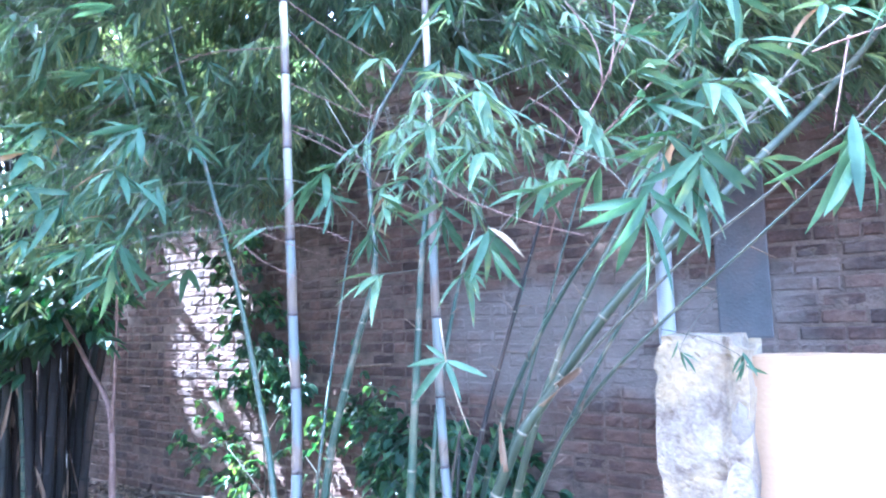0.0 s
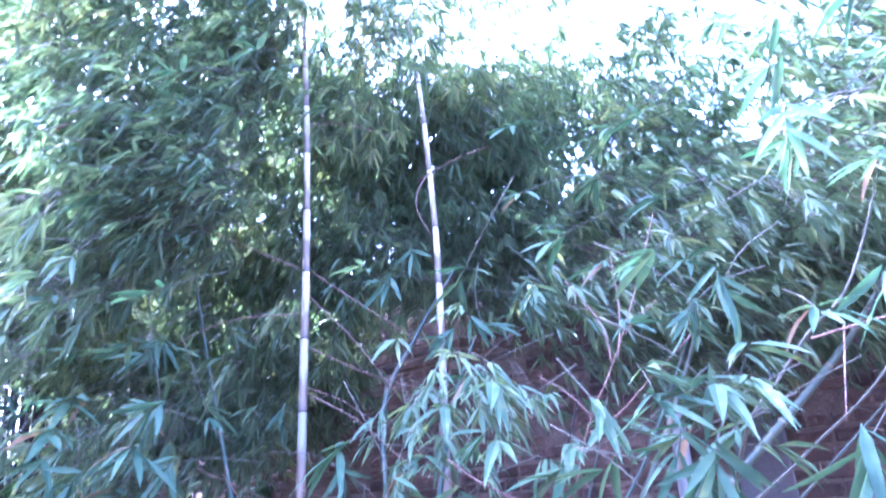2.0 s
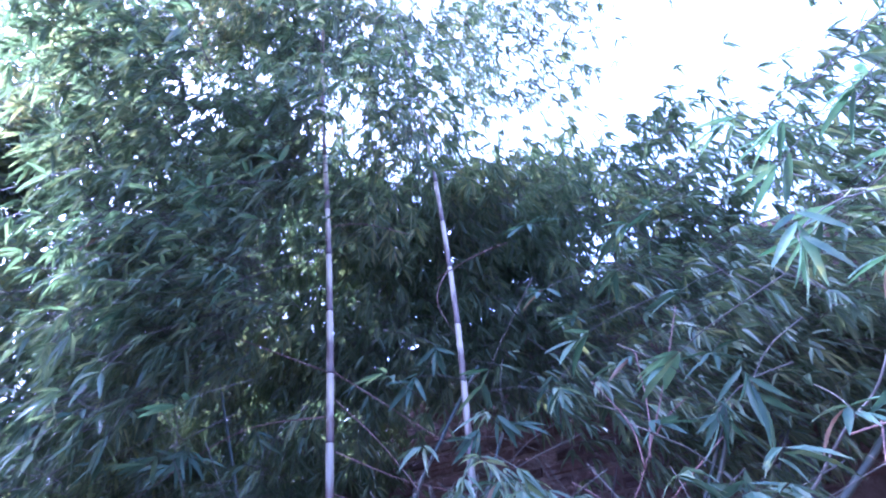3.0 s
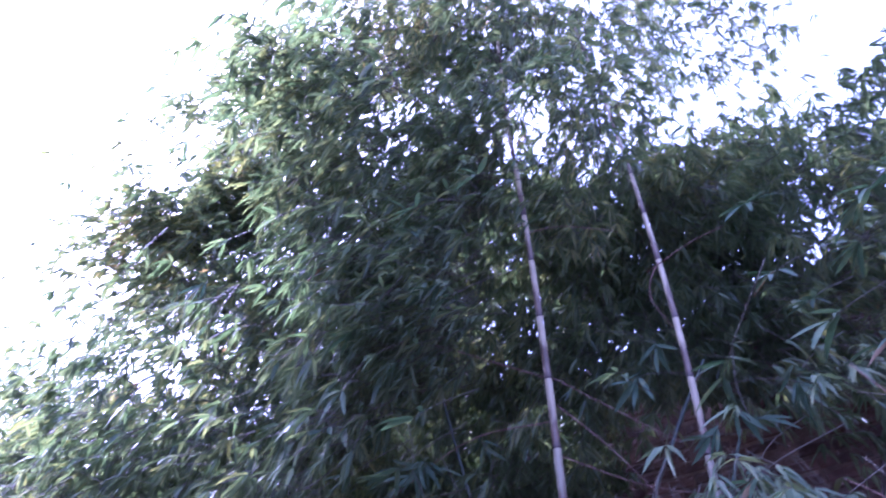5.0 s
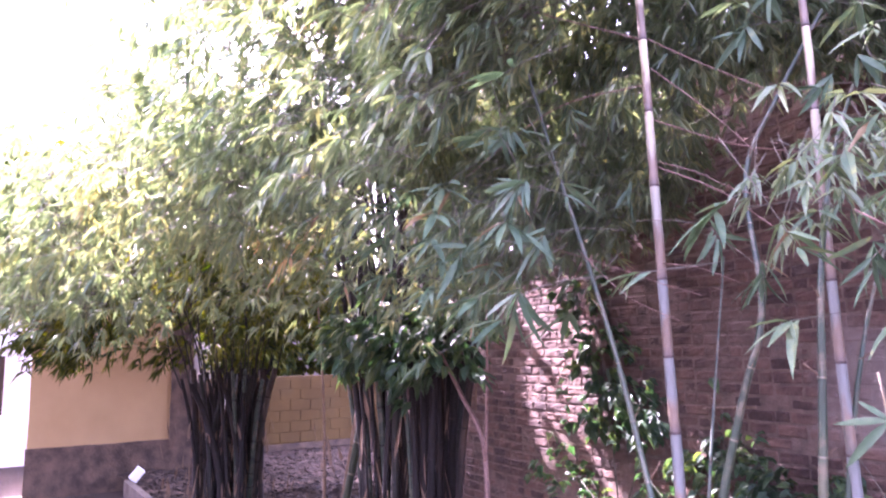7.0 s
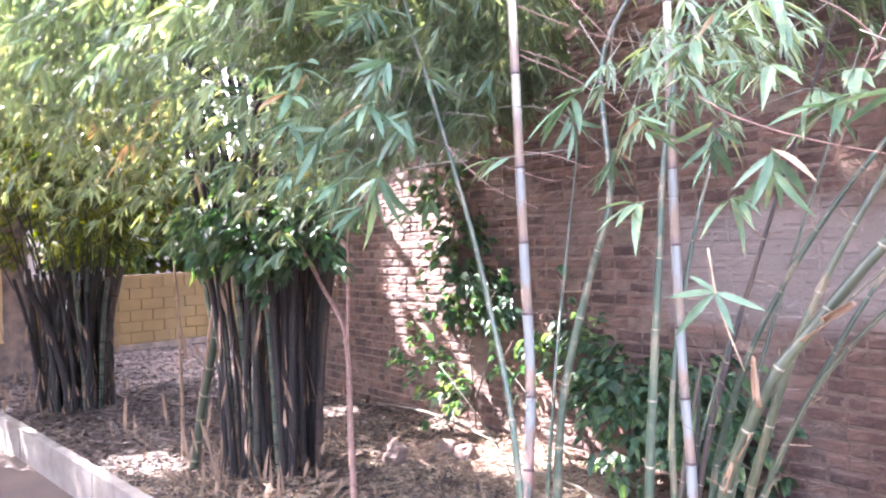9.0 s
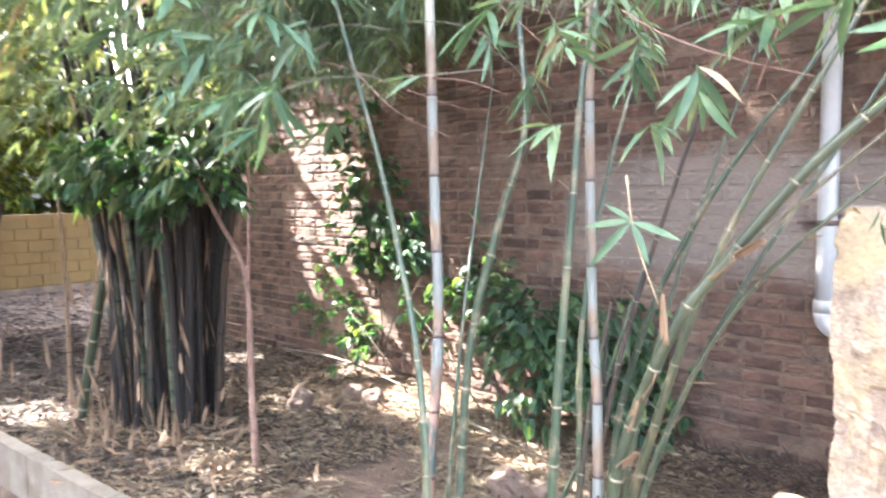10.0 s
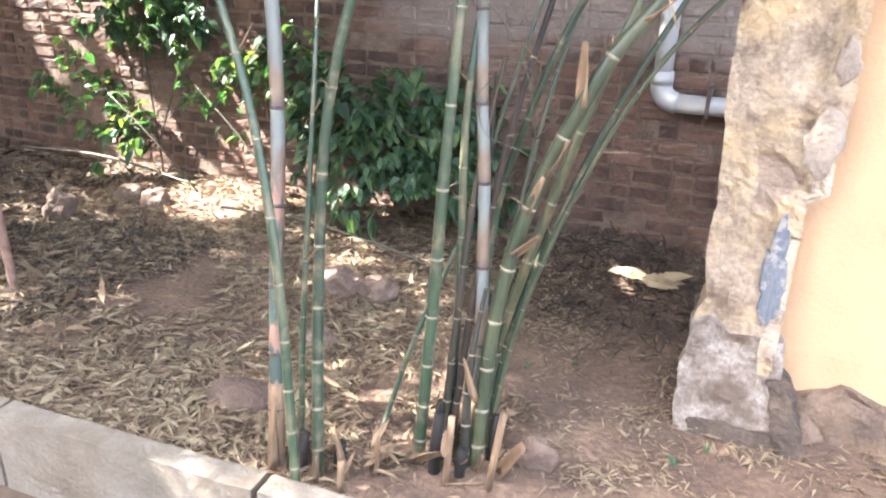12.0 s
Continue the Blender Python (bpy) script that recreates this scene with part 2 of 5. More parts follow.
M["twig"] = material("twig_bark", [(0.3, (0.085, 0.048, 0.036)), (0.7, (0.175, 0.108, 0.08))], 0.8, 25, fine=0.3, bump=0.3, island=0.3)
M["leaf"] = material("bamboo_leaf", [(0.2, (0.0572, 0.09312, 0.04704)), (0.5, (0.1045, 0.1474, 0.07616)), (0.8, (0.176, 0.2037, 0.0896)), (0.97, (0.396, 0.291, 0.1568))], 0.4, 1.5,
                     bump=0, spec=0.45, island=0.55, obj=0.35, translucent=0.4)
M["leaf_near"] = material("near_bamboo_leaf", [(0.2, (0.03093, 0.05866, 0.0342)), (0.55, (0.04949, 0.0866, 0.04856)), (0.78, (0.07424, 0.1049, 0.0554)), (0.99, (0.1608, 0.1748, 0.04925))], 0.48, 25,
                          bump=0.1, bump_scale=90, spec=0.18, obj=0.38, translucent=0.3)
M["leaf_dry"] = material("dry_bamboo_leaf", [(0.3, (0.1411, 0.1084, 0.06048)), (0.7, (0.2268, 0.184, 0.1109))], 0.7, 25, bump=0.1, obj=0.5, translucent=0.2)
M["leaf_bush"] = material("shrub_leaf", [(0.2, (0.0174, 0.042, 0.02175)), (0.55, (0.0348, 0.0756, 0.0348)), (0.9, (0.09425, 0.147, 0.0522))], 0.5, 4, bump=0, island=0.5, translucent=0.4)
# sunlight through the far leaves is put into this yellow-green
M["leaf_far"] = material("sunlit_tint_leaf", [(0.2, (0.0144, 0.0328, 0.0095)), (0.55, (0.052, 0.07544, 0.01235)), (0.9, (0.12, 0.1394, 0.02375))], 0.55, 3, bump=0, spec=0.2, island=0.7, translucent=0.3)
M["litter"] = material("leaf_litter", [(0.05, (0.0645, 0.042, 0.0272)), (0.3, (0.0946, 0.06468, 0.0384)), (0.6, (0.1307, 0.1025, 0.0624)), (0.97, (0.1935, 0.1579, 0.0944))], 0.85, 5, bump=0, island=0.6, translucent=0.1)
# brown of cane scraps, and of leaves darkened to stand for crown shade
M["scrap_shade_brown"] = material("leaf_mould", [(0.1, (0.01275, 0.0085, 0.00595)), (0.5, (0.0289, 0.01955, 0.01275)), (0.95, (0.07225, 0.0493, 0.0289))], 0.9, 5, bump=0, island=0.7)
M["stone"] = material("field_stone", [(0.3, (0.05692, 0.03767, 0.02708)), (0.7, (0.1138, 0.07899, 0.05729))], 0.9, 7, fine=0.4, bump=0.6, obj=0.4)


def cement_wash(m):
    """A ragged grey wash of cement over part of the bricks."""
    nt = m.node_tree
    nd, lk = nt.nodes, nt.links.new
    p = nd["Principled BSDF"]
    geo = nd.new("ShaderNodeNewGeometry")
    sep = nd.new("ShaderNodeSeparateXYZ")
    n = nd.new("ShaderNodeTexNoise")
    n.inputs["Scale"].default_value, n.inputs["Detail"].default_value = 3.5, 8
    lk(geo.outputs["Position"], n.inputs["Vector"])
    lk(geo.outputs["Position"], sep.inputs["Vector"])

    def calc(op, a, b):
        q = nd.new("ShaderNodeMath")
        q.operation = op
        for k, s in enumerate((a, b)):
            if isinstance(s, (int, float)):
                q.inputs[k].default_value = s
            else:
                lk(s, q.inputs[k])
        return q.outputs[0]
    dx = calc("ABSOLUTE", calc("SUBTRACT", sep.outputs["X"], -1.1), 0)
    dz = calc("ABSOLUTE", calc("SUBTRACT", sep.outputs["Z"], 1.55), 0)
    d = calc("MAXIMUM", calc("DIVIDE", dx, 1.3), calc("DIVIDE", dz, 0.42))
    f = calc("SUBTRACT", calc("ADD", 0.62, calc("MULTIPLY", n.outputs["Fac"], 0.9)), d)
    mr = nd.new("ShaderNodeMapRange")
    mr.inputs["From Min"].default_value, mr.inputs["From Max"].default_value = 0.0, 0.35
    mr.inputs["To Max"].default_value = 0.75
    lk(f, mr.inputs["Value"])
    mx = nd.new("ShaderNodeMix")
    mx.data_type = "RGBA"
    src = p.inputs["Base Color"].links[0].from_socket
    lk(mr.outputs["Result"], mx.inputs["Factor"])
    lk(src, mx.inputs["A"])
    mx.inputs["B"].default_value = (0.17, 0.14, 0.118, 1)
    lk(mx.outputs["Result"], p.inputs["Base Color"])


cement_wash(M["brick"])
cement_wash(M["mortar"])


def layered(name):
    """Old plaster: grey plaster with ochre paint remains, brown earth in the broken places."""
    m = material(name, [(0.28, (0.10, 0.074, 0.052)), (0.5, (0.178, 0.138, 0.098)), (0.72, (0.26, 0.217, 0.162))], 0.95, 7, fine=0.55, fine_scale=55, bump=0.5, bump_scale=65,
                 stain=(4.5, 0.44, 0.68, (0.30, 0.225, 0.125)))
    nt = m.node_tree
    nd, lk = nt.nodes, nt.links.new
    p = nd["Principled BSDF"]
    at = nd.new("ShaderNodeAttribute")
    at.attribute_name = "layer"
    n = nd.new("ShaderNodeTexNoise")
    n.inputs["Scale"].default_value, n.inputs["Detail"].default_value = 14, 8
    geo = nd.new("ShaderNodeNewGeometry")
    lk(geo.outputs["Position"], n.inputs["Vector"])
    q = nd.new("ShaderNodeMath")
    q.operation = "MULTIPLY_ADD"
    lk(n.outputs["Fac"], q.inputs[0])
    q.inputs[1].default_value = 0.5
    lk(at.outputs["Fac"], q.inputs[2])
    mr = nd.new("ShaderNodeMapRange")
    mr.inputs["From Min"].default_value, mr.inputs["From Max"].default_value = 0.85, 0.35
    mr.inputs["To Max"].default_value = 0.8
    lk(q.outputs[0], mr.inputs["Value"])
    mx = nd.new("ShaderNodeMix")
    mx.data_type = "RGBA"
    src = p.inputs["Base Color"].links[0].from_socket
    lk(mr.outputs["Result"], mx.inputs["Factor"])
    lk(src, mx.inputs["A"])
    mx.inputs["B"].default_value = (0.15, 0.112, 0.085, 1)
    lk(mx.outputs["Result"], p.inputs["Base Color"])
    return m


M["pier"] = layered("layered_plaster")

# ---- building blocks ----
WORLD = {}


def empty(name, loc, label, category, group=""):
    ob = new(name)
    ob.location = loc
    ob.empty_display_size = 0.1
    WORLD[ob.name] = Matrix.Translation(loc)
    return tagged(ob, label, category, group)


def mesh_data(name, verts, faces, mat, smooth=False):
    me = bpy.data.meshes.new(name)
    me.from_pydata(verts, [], faces)
    if mat:
        me.materials.append(mat)
    if smooth:
        me.shade_smooth()
    me.update()
    return me


def part(name, data, mat, parent, label="", m=None):
    """Links a bmesh, a (verts, faces) pair or a mesh as one object in world coordinates under a thing or part."""
    if isinstance(data, bmesh.types.BMesh):
        me = bpy.data.meshes.new(name)
        data.to_mesh(me)
        data.free()
        me.materials.append(mat)
    elif isinstance(data, tuple):
        me = mesh_data(name, data[0], data[1], mat, smooth=len(data) > 2)
    else:
        me = data
    ob = new(name, me)
    m = m or Matrix.Identity(4)
    if parent:
        ob.parent = parent
        ob.matrix_parent_inverse = WORLD[parent.name].inverted()
    ob.matrix_basis = m
    WORLD[ob.name] = m.copy()
    if label:
        tagged(ob, label)
    return ob


def box(lo, hi, bevel=0.0, bm=None):
    bm = bm or bmesh.new()
    c = [(a + b) / 2 for a, b in zip(lo, hi)]
    g = bmesh.ops.create_cube(bm, size=1, matrix=Matrix.LocRotScale(c, None, [b - a for a, b in zip(lo, hi)]))
    if bevel:
        edges = list({e for v in g["verts"] for e in v.link_edges})
        bmesh.ops.bevel(bm, geom=edges, offset=bevel, segments=2, affect="EDGES", profile=0.6)
    return bm


def rough_box(lo, hi, step, amp, freq, seed=0.0, taper=None):
    """A box whose faces are cut into a grid and worn by noise."""
    bm = box(lo, hi)
    for axis in range(3):
        k = max(1, round((hi[axis] - lo[axis]) / step))
        for i in range(1, k):
            co = [0, 0, 0]
            co[axis] = lo[axis] + (hi[axis] - lo[axis]) * i / k
            no = [0, 0, 0]
            no[axis] = 1
            bmesh.ops.bisect_plane(bm, geom=bm.verts[:] + bm.edges[:] + bm.faces[:], plane_co=co, plane_no=no)
    for v in bm.verts:
        if taper:
            taper(v)
        q = v.co * freq + Vector((seed, seed * 1.7, 0))
        v.co += noise.noise_vector(q) * amp + noise.noise_vector(q * 3.1) * amp * 0.4
    return bm


def spline(points, n):
    """n points along a smooth curve through the given ones."""
    p = [Vector(q) for q in points]
    p = [p[0] * 2 - p[1]] + p + [p[-1] * 2 - p[-2]]
    out = []
    for i in range(n):
        u = i / (n - 1) * (len(p) - 3)
        k = min(int(u), len(p) - 4)
        t = u - k
        a, b, c, d = p[k:k + 4]
        out.append(0.5 * ((2 * b) + (c - a) * t + (2 * a - 5 * b + 4 * c - d) * t * t + (3 * b - a - 3 * c + d) * t ** 3))
    return out


def tube(line, radius, sides=8, verts=None, faces=None, cap=True):
    """A round bar along a line; radius is a function of 0..1 or a number. Appends when lists are given."""
    verts, faces = ([] if verts is None else verts), ([] if faces is None else faces)
    base = len(verts)
    n = len(line)
    side = None
    for i, p in enumerate(line):
        d = (line[min(i + 1, n - 1)] - line[max(i - 1, 0)])
        d = d.normalized() if d.length > 1e-9 else Vector((0, 0, 1))
        side = d.orthogonal().normalized() if side is None else (side - d * side.dot(d)).normalized()
        up = d.cross(side)
        r = radius(i / max(1, n - 1)) if callable(radius) else radius
        for k in range(sides):
            a = 2 * math.pi * k / sides
            verts.append(tuple(p + (side * math.cos(a) + up * math.sin(a)) * r))
    for i in range(n - 1):
        for k in range(sides):
            a, b = base + i * sides + k, base + i * sides + (k + 1) % sides
            faces.append((a, b, b + sides, a + sides))
    if cap:
        faces.append(tuple(base + k for k in reversed(range(sides))))
        faces.append(tuple(base + (n - 1) * sides + k for k in range(sides)))
    return verts, faces


def leaves(P, D, N, L, W, droop, rich=True):
    """Arrays of lance-shaped leaves: base, way, face normal, length, half width and droop of each. Returns verts, faces."""
    n = len(P)
    D = D / np.linalg.norm(D, axis=1, keepdims=True)
    S = np.cross(D, N)
    S /= np.linalg.norm(S, axis=1, keepdims=True) + 1e-9
    U = np.cross(S, D)
    down = np.array([0, 0, -1.0])

    def mid(s):
        return P + D * (L * s)[:, None] + down * (L * droop * s * s)[:, None]
    b, m1, m2, tip = mid(0.0), mid(0.3), mid(0.66), mid(1.0)
    w1, w2, f = S * W[:, None], S * (W * 0.72)[:, None], U * (W * 0.35)[:, None]
    if rich:
        V = np.stack([b, m1 + w1 + f, m1, m1 - w1 + f, m2 + w2 + f, m2, m2 - w2 + f, tip], 1)
        F = [(0, 2, 1), (0, 3, 2), (1, 2, 5, 4), (2, 3, 6, 5), (4, 5, 7), (5, 6, 7)]
    else:
        V = np.stack([b, m1 + w1 + f, m1 - w1 + f, tip], 1)
        F = [(0, 2, 3), (0, 3, 1)]
    k = V.shape[1]
    faces = []
    for f_ in F:
        faces.append((np.arange(n)[:, None] * k + np.array(f_)[None, :]).tolist())
    return V.reshape(-1, 3).tolist(), [tuple(q) for group in faces for q in group]


RNG = np.random.default_rng(11)


def unit(n):
    v = RNG.normal(size=(n, 3))
    return v / np.linalg.norm(v, axis=1, keepdims=True)


# openings in the crowns through which the sun reaches wall and ground: a lit place and its radius
GAPS = [((-3.42, 4.72, 0.08), 0.28), ((-3.15, 4.75, 0.08), 0.1), ((-2.21, 3.97, 0.03), 0.05), ((-2.78, 3.58, 0.03), 0.11), ((-2.2, 4.38, 0.05), 0.12), ((-2.5, 4.45, 0.05), 0.06),
        ((-0.62, 4.55, 0.15), 0.05), ((-0.05, 3.42, 0.02), 0.03), ((-2.8, 3.3, 0.02), 0.06), ((-5.77, 2.54, 0.02), 0.2), ((-5.3, 2.65, 0.02), 0.14), ((-7.33, 2.8, 0.02), 0.16),
        ((-5.96, 4.64, 0.02), 0.16)]
# sunlit bricks and glints among the shrubs
GAPS += [((-5.45, 5.2, 1.95), 0.13), ((-5.05, 5.2, 1.8), 0.08), ((-5.2, 5.2, 2.15), 0.08), ((-5.45, 5.2, 1.45), 0.06), ((-4.95, 5.2, 1.25), 0.05)]
_g = random.Random(31)
GAPS += [((_g.uniform(-5.2, -2.8), _g.uniform(4.7, 5.15), _g.uniform(0.1, 1.35)), _g.uniform(0.02, 0.055)) for _ in range(80)]
GAPS += [((_g.uniform(-5.7, -4.5), 5.2, _g.uniform(0.7, 2.3)), _g.uniform(0.012, 0.035)) for _ in range(20)]
GAPS += [((_g.uniform(-7.0, -1.5), _g.uniform(2.7, 4.6), 0.05), 0.02) for _ in range(16)]


def lit_through(p):
    """True for the points that stand clear of the openings."""
    ok = np.ones(len(p), dtype=bool)
    u = np.array(SUN)
    for g, r in GAPS:
        d = p - np.array(g)
        s = d @ u
        ok &= (s < 0.3) | (np.linalg.norm(d - s[:, None] * u, axis=1) > r + 0.05)
    return ok


def cloud(blobs, spread=1.0, tear=-0.16):
    """Points in a crown of ellipsoids (centre, radii, count), denser towards the outside and torn by noise."""
    out = []
    for c, r, n in blobs:
        k = max(5, n // 11)
        q = unit(k) * (RNG.random(k) ** 0.4)[:, None]
        hubs = np.array(c) + q * np.array(r) * 0.93
        pts = hubs[RNG.integers(0, k, n * 2)] + RNG.normal(size=(n * 2, 3)) * np.array([0.15, 0.15, 0.10]) * spread * (0.75 + 0.25 * min(r))
        keep = [p for p in pts if noise.noise(Vector(p) * 1.6) > tear]
        out += keep[:n]
    return np.array(out)


def sprays(P, centre, size, per, broad=0.10, rich=True, hang=0.5):
    """Fans of hanging leaves on short twigs at the points P, turned away from the crown's middle. Returns leaf and twig meshes."""
    n = len(P)
    out = P - np.array(centre)
    out[:, 2] *= 0.3
    out /= np.linalg.norm(out, axis=1, keepdims=True) + 1e-9
    way = out + unit(n) * 0.75
    way[:, 2] -= hang * RNG.random(n)
    way /= np.linalg.norm(way, axis=1, keepdims=True)
    ln = size * (0.7 + 0.9 * RNG.random(n))
    k = np.repeat(np.arange(n), per)
    s = RNG.random(n * per)
    base = P[k] + way[k] * (ln[k] * (0.62 + 0.38 * s))[:, None]
    turn = RNG.uniform(-1.35, 1.35, n * per)
    c, q = np.cos(turn), np.sin(turn)
    d = np.stack([way[k, 0] * c - way[k, 1] * q, way[k, 0] * q + way[k, 1] * c, way[k, 2] * 0.3], 1)
    d[:, 2] -= 0.05 + 0.75 * RNG.random(n * per)
    d += unit(n * per) * 0.25
    d /= np.linalg.norm(d, axis=1, keepdims=True)
    nrm = unit(n * per) * 0.6 + np.array([0, 0, 1.0])
    L = size * (0.55 + 0.75 * RNG.random(n * per))
    W = L * broad * (0.8 + 0.4 * RNG.random(n * per))
    ok = lit_through(base + d * (L * 0.5)[:, None])
    lv = leaves(base[ok], d[ok], nrm[ok], L[ok], W[ok], 0.1 + 0.35 * RNG.random(int(ok.sum())), rich)
    tv, tf = [], []
    ok = lit_through(P + way * (ln * 0.25)[:, None])
    for p, w, q in zip(P[ok], way[ok], ln[ok]):
        a = Vector(p)
        tube([a - Vector(w) * q * 0.5, a + Vector(w) * q], 0.0016, 3, tv, tf, cap=False)
    return lv, (tv, tf)


LEAF_SHAPES = []


def leaf_shape(bend, twist, broad, mat, name):
    """One bamboo leaf of unit length along +x: pointed, folded on its midrib, drooping."""
    st = [(0, 0.0), (0.06, 0.35), (0.2, 0.85), (0.4, 1.0), (0.62, 0.86), (0.82, 0.5), (1.0, 0.0)]
    v, f = [], []
    for s, w in st:
        z = -bend * s * s
        a = twist * s
        for side in (1, 0, -1):
            y = side * w * broad
            h = abs(side) * w * broad * 0.35
            v.append((s * (1 - 0.25 * bend * s), y * math.cos(a) - h * math.sin(a), z + y * math.sin(a) + h * math.cos(a)))
    for i in range(len(st) - 1):
        for k in (0, 1):
            a = i * 3 + k
            f.append((a, a + 1, a + 4, a + 3))
    return mesh_data(name, v, f, mat, True)


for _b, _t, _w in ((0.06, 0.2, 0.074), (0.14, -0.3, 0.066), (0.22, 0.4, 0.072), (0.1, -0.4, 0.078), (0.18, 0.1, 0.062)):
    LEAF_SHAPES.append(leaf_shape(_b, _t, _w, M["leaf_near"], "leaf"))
DRY_SHAPE = leaf_shape(0.3, 1.4, 0.06, M["leaf_dry"], "dry_leaf")


def culm(parent, points, radius, mat, ring, pitch, label, top=0.3, nodes=None, rng=random.Random(3), stubs=0.0):
    """A jointed cane along points with a swollen ring at each node; nodes: heights of known rings."""
    line = spline(points, 90)
    run = [0.0]
    for a, b in zip(line, line[1:]):
        run.append(run[-1] + (b - a).length)
    total = run[-1]
    at = []
    if nodes:
        for z in nodes:
            k = min(range(len(line)), key=lambda i: abs(line[i].z - z))
            at.append(run[k])
    s, step = (at[-1] if at else 0), pitch * 0.45
    if at:
        d, step = at[0], pitch * 0.9
        low = []
        while d - step > 0.08:
            d -= step
            low.append(d)
            step *= 0.86
        at = low[::-1] + at
        step = pitch
    while s + step < total - 0.05:
        s += step
        at.append(s)
        step = min(pitch, step * 1.13) if not nodes else pitch * 0.94

    def where(d):
        k = max(1, next((i for i, r in enumerate(run) if r >= d), len(run) - 1))
        u = (d - run[k - 1]) / max(1e-6, run[k] - run[k - 1])
        return line[k - 1].lerp(line[k], u), (line[k] - line[k - 1]).normalized()
    # rows of vertices along the cane, with the place inside the internode
    marks, bands = [], []
    edges = [0.0] + at + [total]
    for a, b in zip(edges, edges[1:]):
        for u in (0.0, 0.05, 0.25, 0.5, 0.75, 0.95, 0.999):
            marks.append(a + (b - a) * u)
            bands.append(1 - u)
    pts = [where(d)[0] for d in marks]
    sides = 12
    verts, faces = tube(pts, lambda u: radius * (1 - (1 - top) * (marks[round(u * (len(marks) - 1))] / total) ** 1.5), sides)
    me = mesh_data("culm", verts, faces, mat, True)
    band = me.attributes.new("band", "FLOAT", "POINT")
    band.data.foreach_set("value", np.repeat(np.array(bands, dtype=np.float32), sides))
    ob = part("culm", me, mat, parent, label)
    ringme = RINGS.get(ring.name) or RINGS.setdefault(ring.name, ring_mesh(ring))
    for d in at:
        p, w = where(d)
        r = radius * (1 - (1 - top) * (d / total) ** 1.5)
        part("node_ring", ringme, ring, ob, "", Matrix.LocRotScale(p, w.to_track_quat("Z", "Y"), (r, r, r)))
    for d in at:
        if stubs and 0.3 < d and rng.random() < stubs:
            p, w = where(d)
            side = Matrix.Rotation(rng.uniform(0, 6.28), 3, w) @ w.orthogonal().normalized()
            tip = p + (side + w * rng.uniform(0.2, 1.0)).normalized() * rng.uniform(0.03, 0.10)
            part("branch_stub", tube([p, p.lerp(tip, 0.5), tip], lambda u: 0.0032 - 0.0018 * u, 5) + (1,), M["sheath"], ob)
    return ob, where, total, at


RINGS = {}


def ring_mesh(mat):
    v, f = [], []
    prof = [(1.0, -0.28), (1.10, -0.10), (1.14, 0.04), (1.06, 0.14), (1.0, 0.26)]
    for r, z in prof:
        for k in range(12):
            a = 2 * math.pi * k / 12
            v.append((r * math.cos(a), r * math.sin(a), z))
    for i in range(len(prof) - 1):
        for k in range(12):
            a, b = i * 12 + k, i * 12 + (k + 1) % 12
            f.append((a, b, b + 12, a + 12))
    return mesh_data("node_ring", v, f, mat, True)


def spray_part(parent, tip, way, count, size, rng, dry=0):
    """A twig that ends in a fan of single leaves; each leaf is a piece of its own."""
    tip, way = Vector(tip), Vector(way).normalized()
    start = tip - way * 0.32 + Vector((0, 0, 0.05))
    line = spline([start, tip - way * 0.12 + Vector((0, 0, 0.03)), tip], 7)
    ob = part("leaf_spray", tube(line, lambda u: 0.0018 * (1 - 0.5 * u), 5) + (1,), M["culm_thin"], parent)
    for i in range(count):
        u = 1 - 0.2 * rng.random()
        p = line[min(6, max(0, round(u * 6)))]
        side = -1.35 + 2.7 * (i + rng.uniform(0.2, 0.8)) / count
        d = Matrix.Rotation(side, 3, "Z") @ Vector((way.x, way.y, 0)).normalized()
        d.z = -rng.uniform(0.0, 0.75)
        d.normalize()
        q = d.to_track_quat("X", "Z")
        q = q @ Euler((rng.uniform(-0.5, 0.5), 0, 0)).to_quaternion()
        s = size * rng.uniform(0.65, 1.15)
        shape = DRY_SHAPE if i < dry else rng.choice(LEAF_SHAPES)
        part("leaf", shape, None, ob, "pale dry curled leaf" if i < dry else "", Matrix.LocRotScale(p, q, (s, s, s)))
    return ob


def stuff(name, data, mat, parent):
    return tagged(part(name, data, mat, parent), kind="stuff")

# ---- setting ----
def top(name, data, mat, label, category="", kind="", group=""):
    return tagged(part(name, data, mat, None), label, category, group, kind)


def kerb_y(x):
    return 2.72 + 0.09 * x


ROAD = -0.25
bm = bmesh.new()
bmesh.ops.create_grid(bm, x_segments=2, y_segments=2, size=400)
bmesh.ops.translate(bm, verts=bm.verts, vec=(0, 0, ROAD - 0.01))
top("ground", bm, M["asphalt"], "dusty dark asphalt ground around the planting bed", "ground", "structure")

# planting bed: uneven soil between kerb and brick wall
v, f = [], []
NX, NY = 170, 44
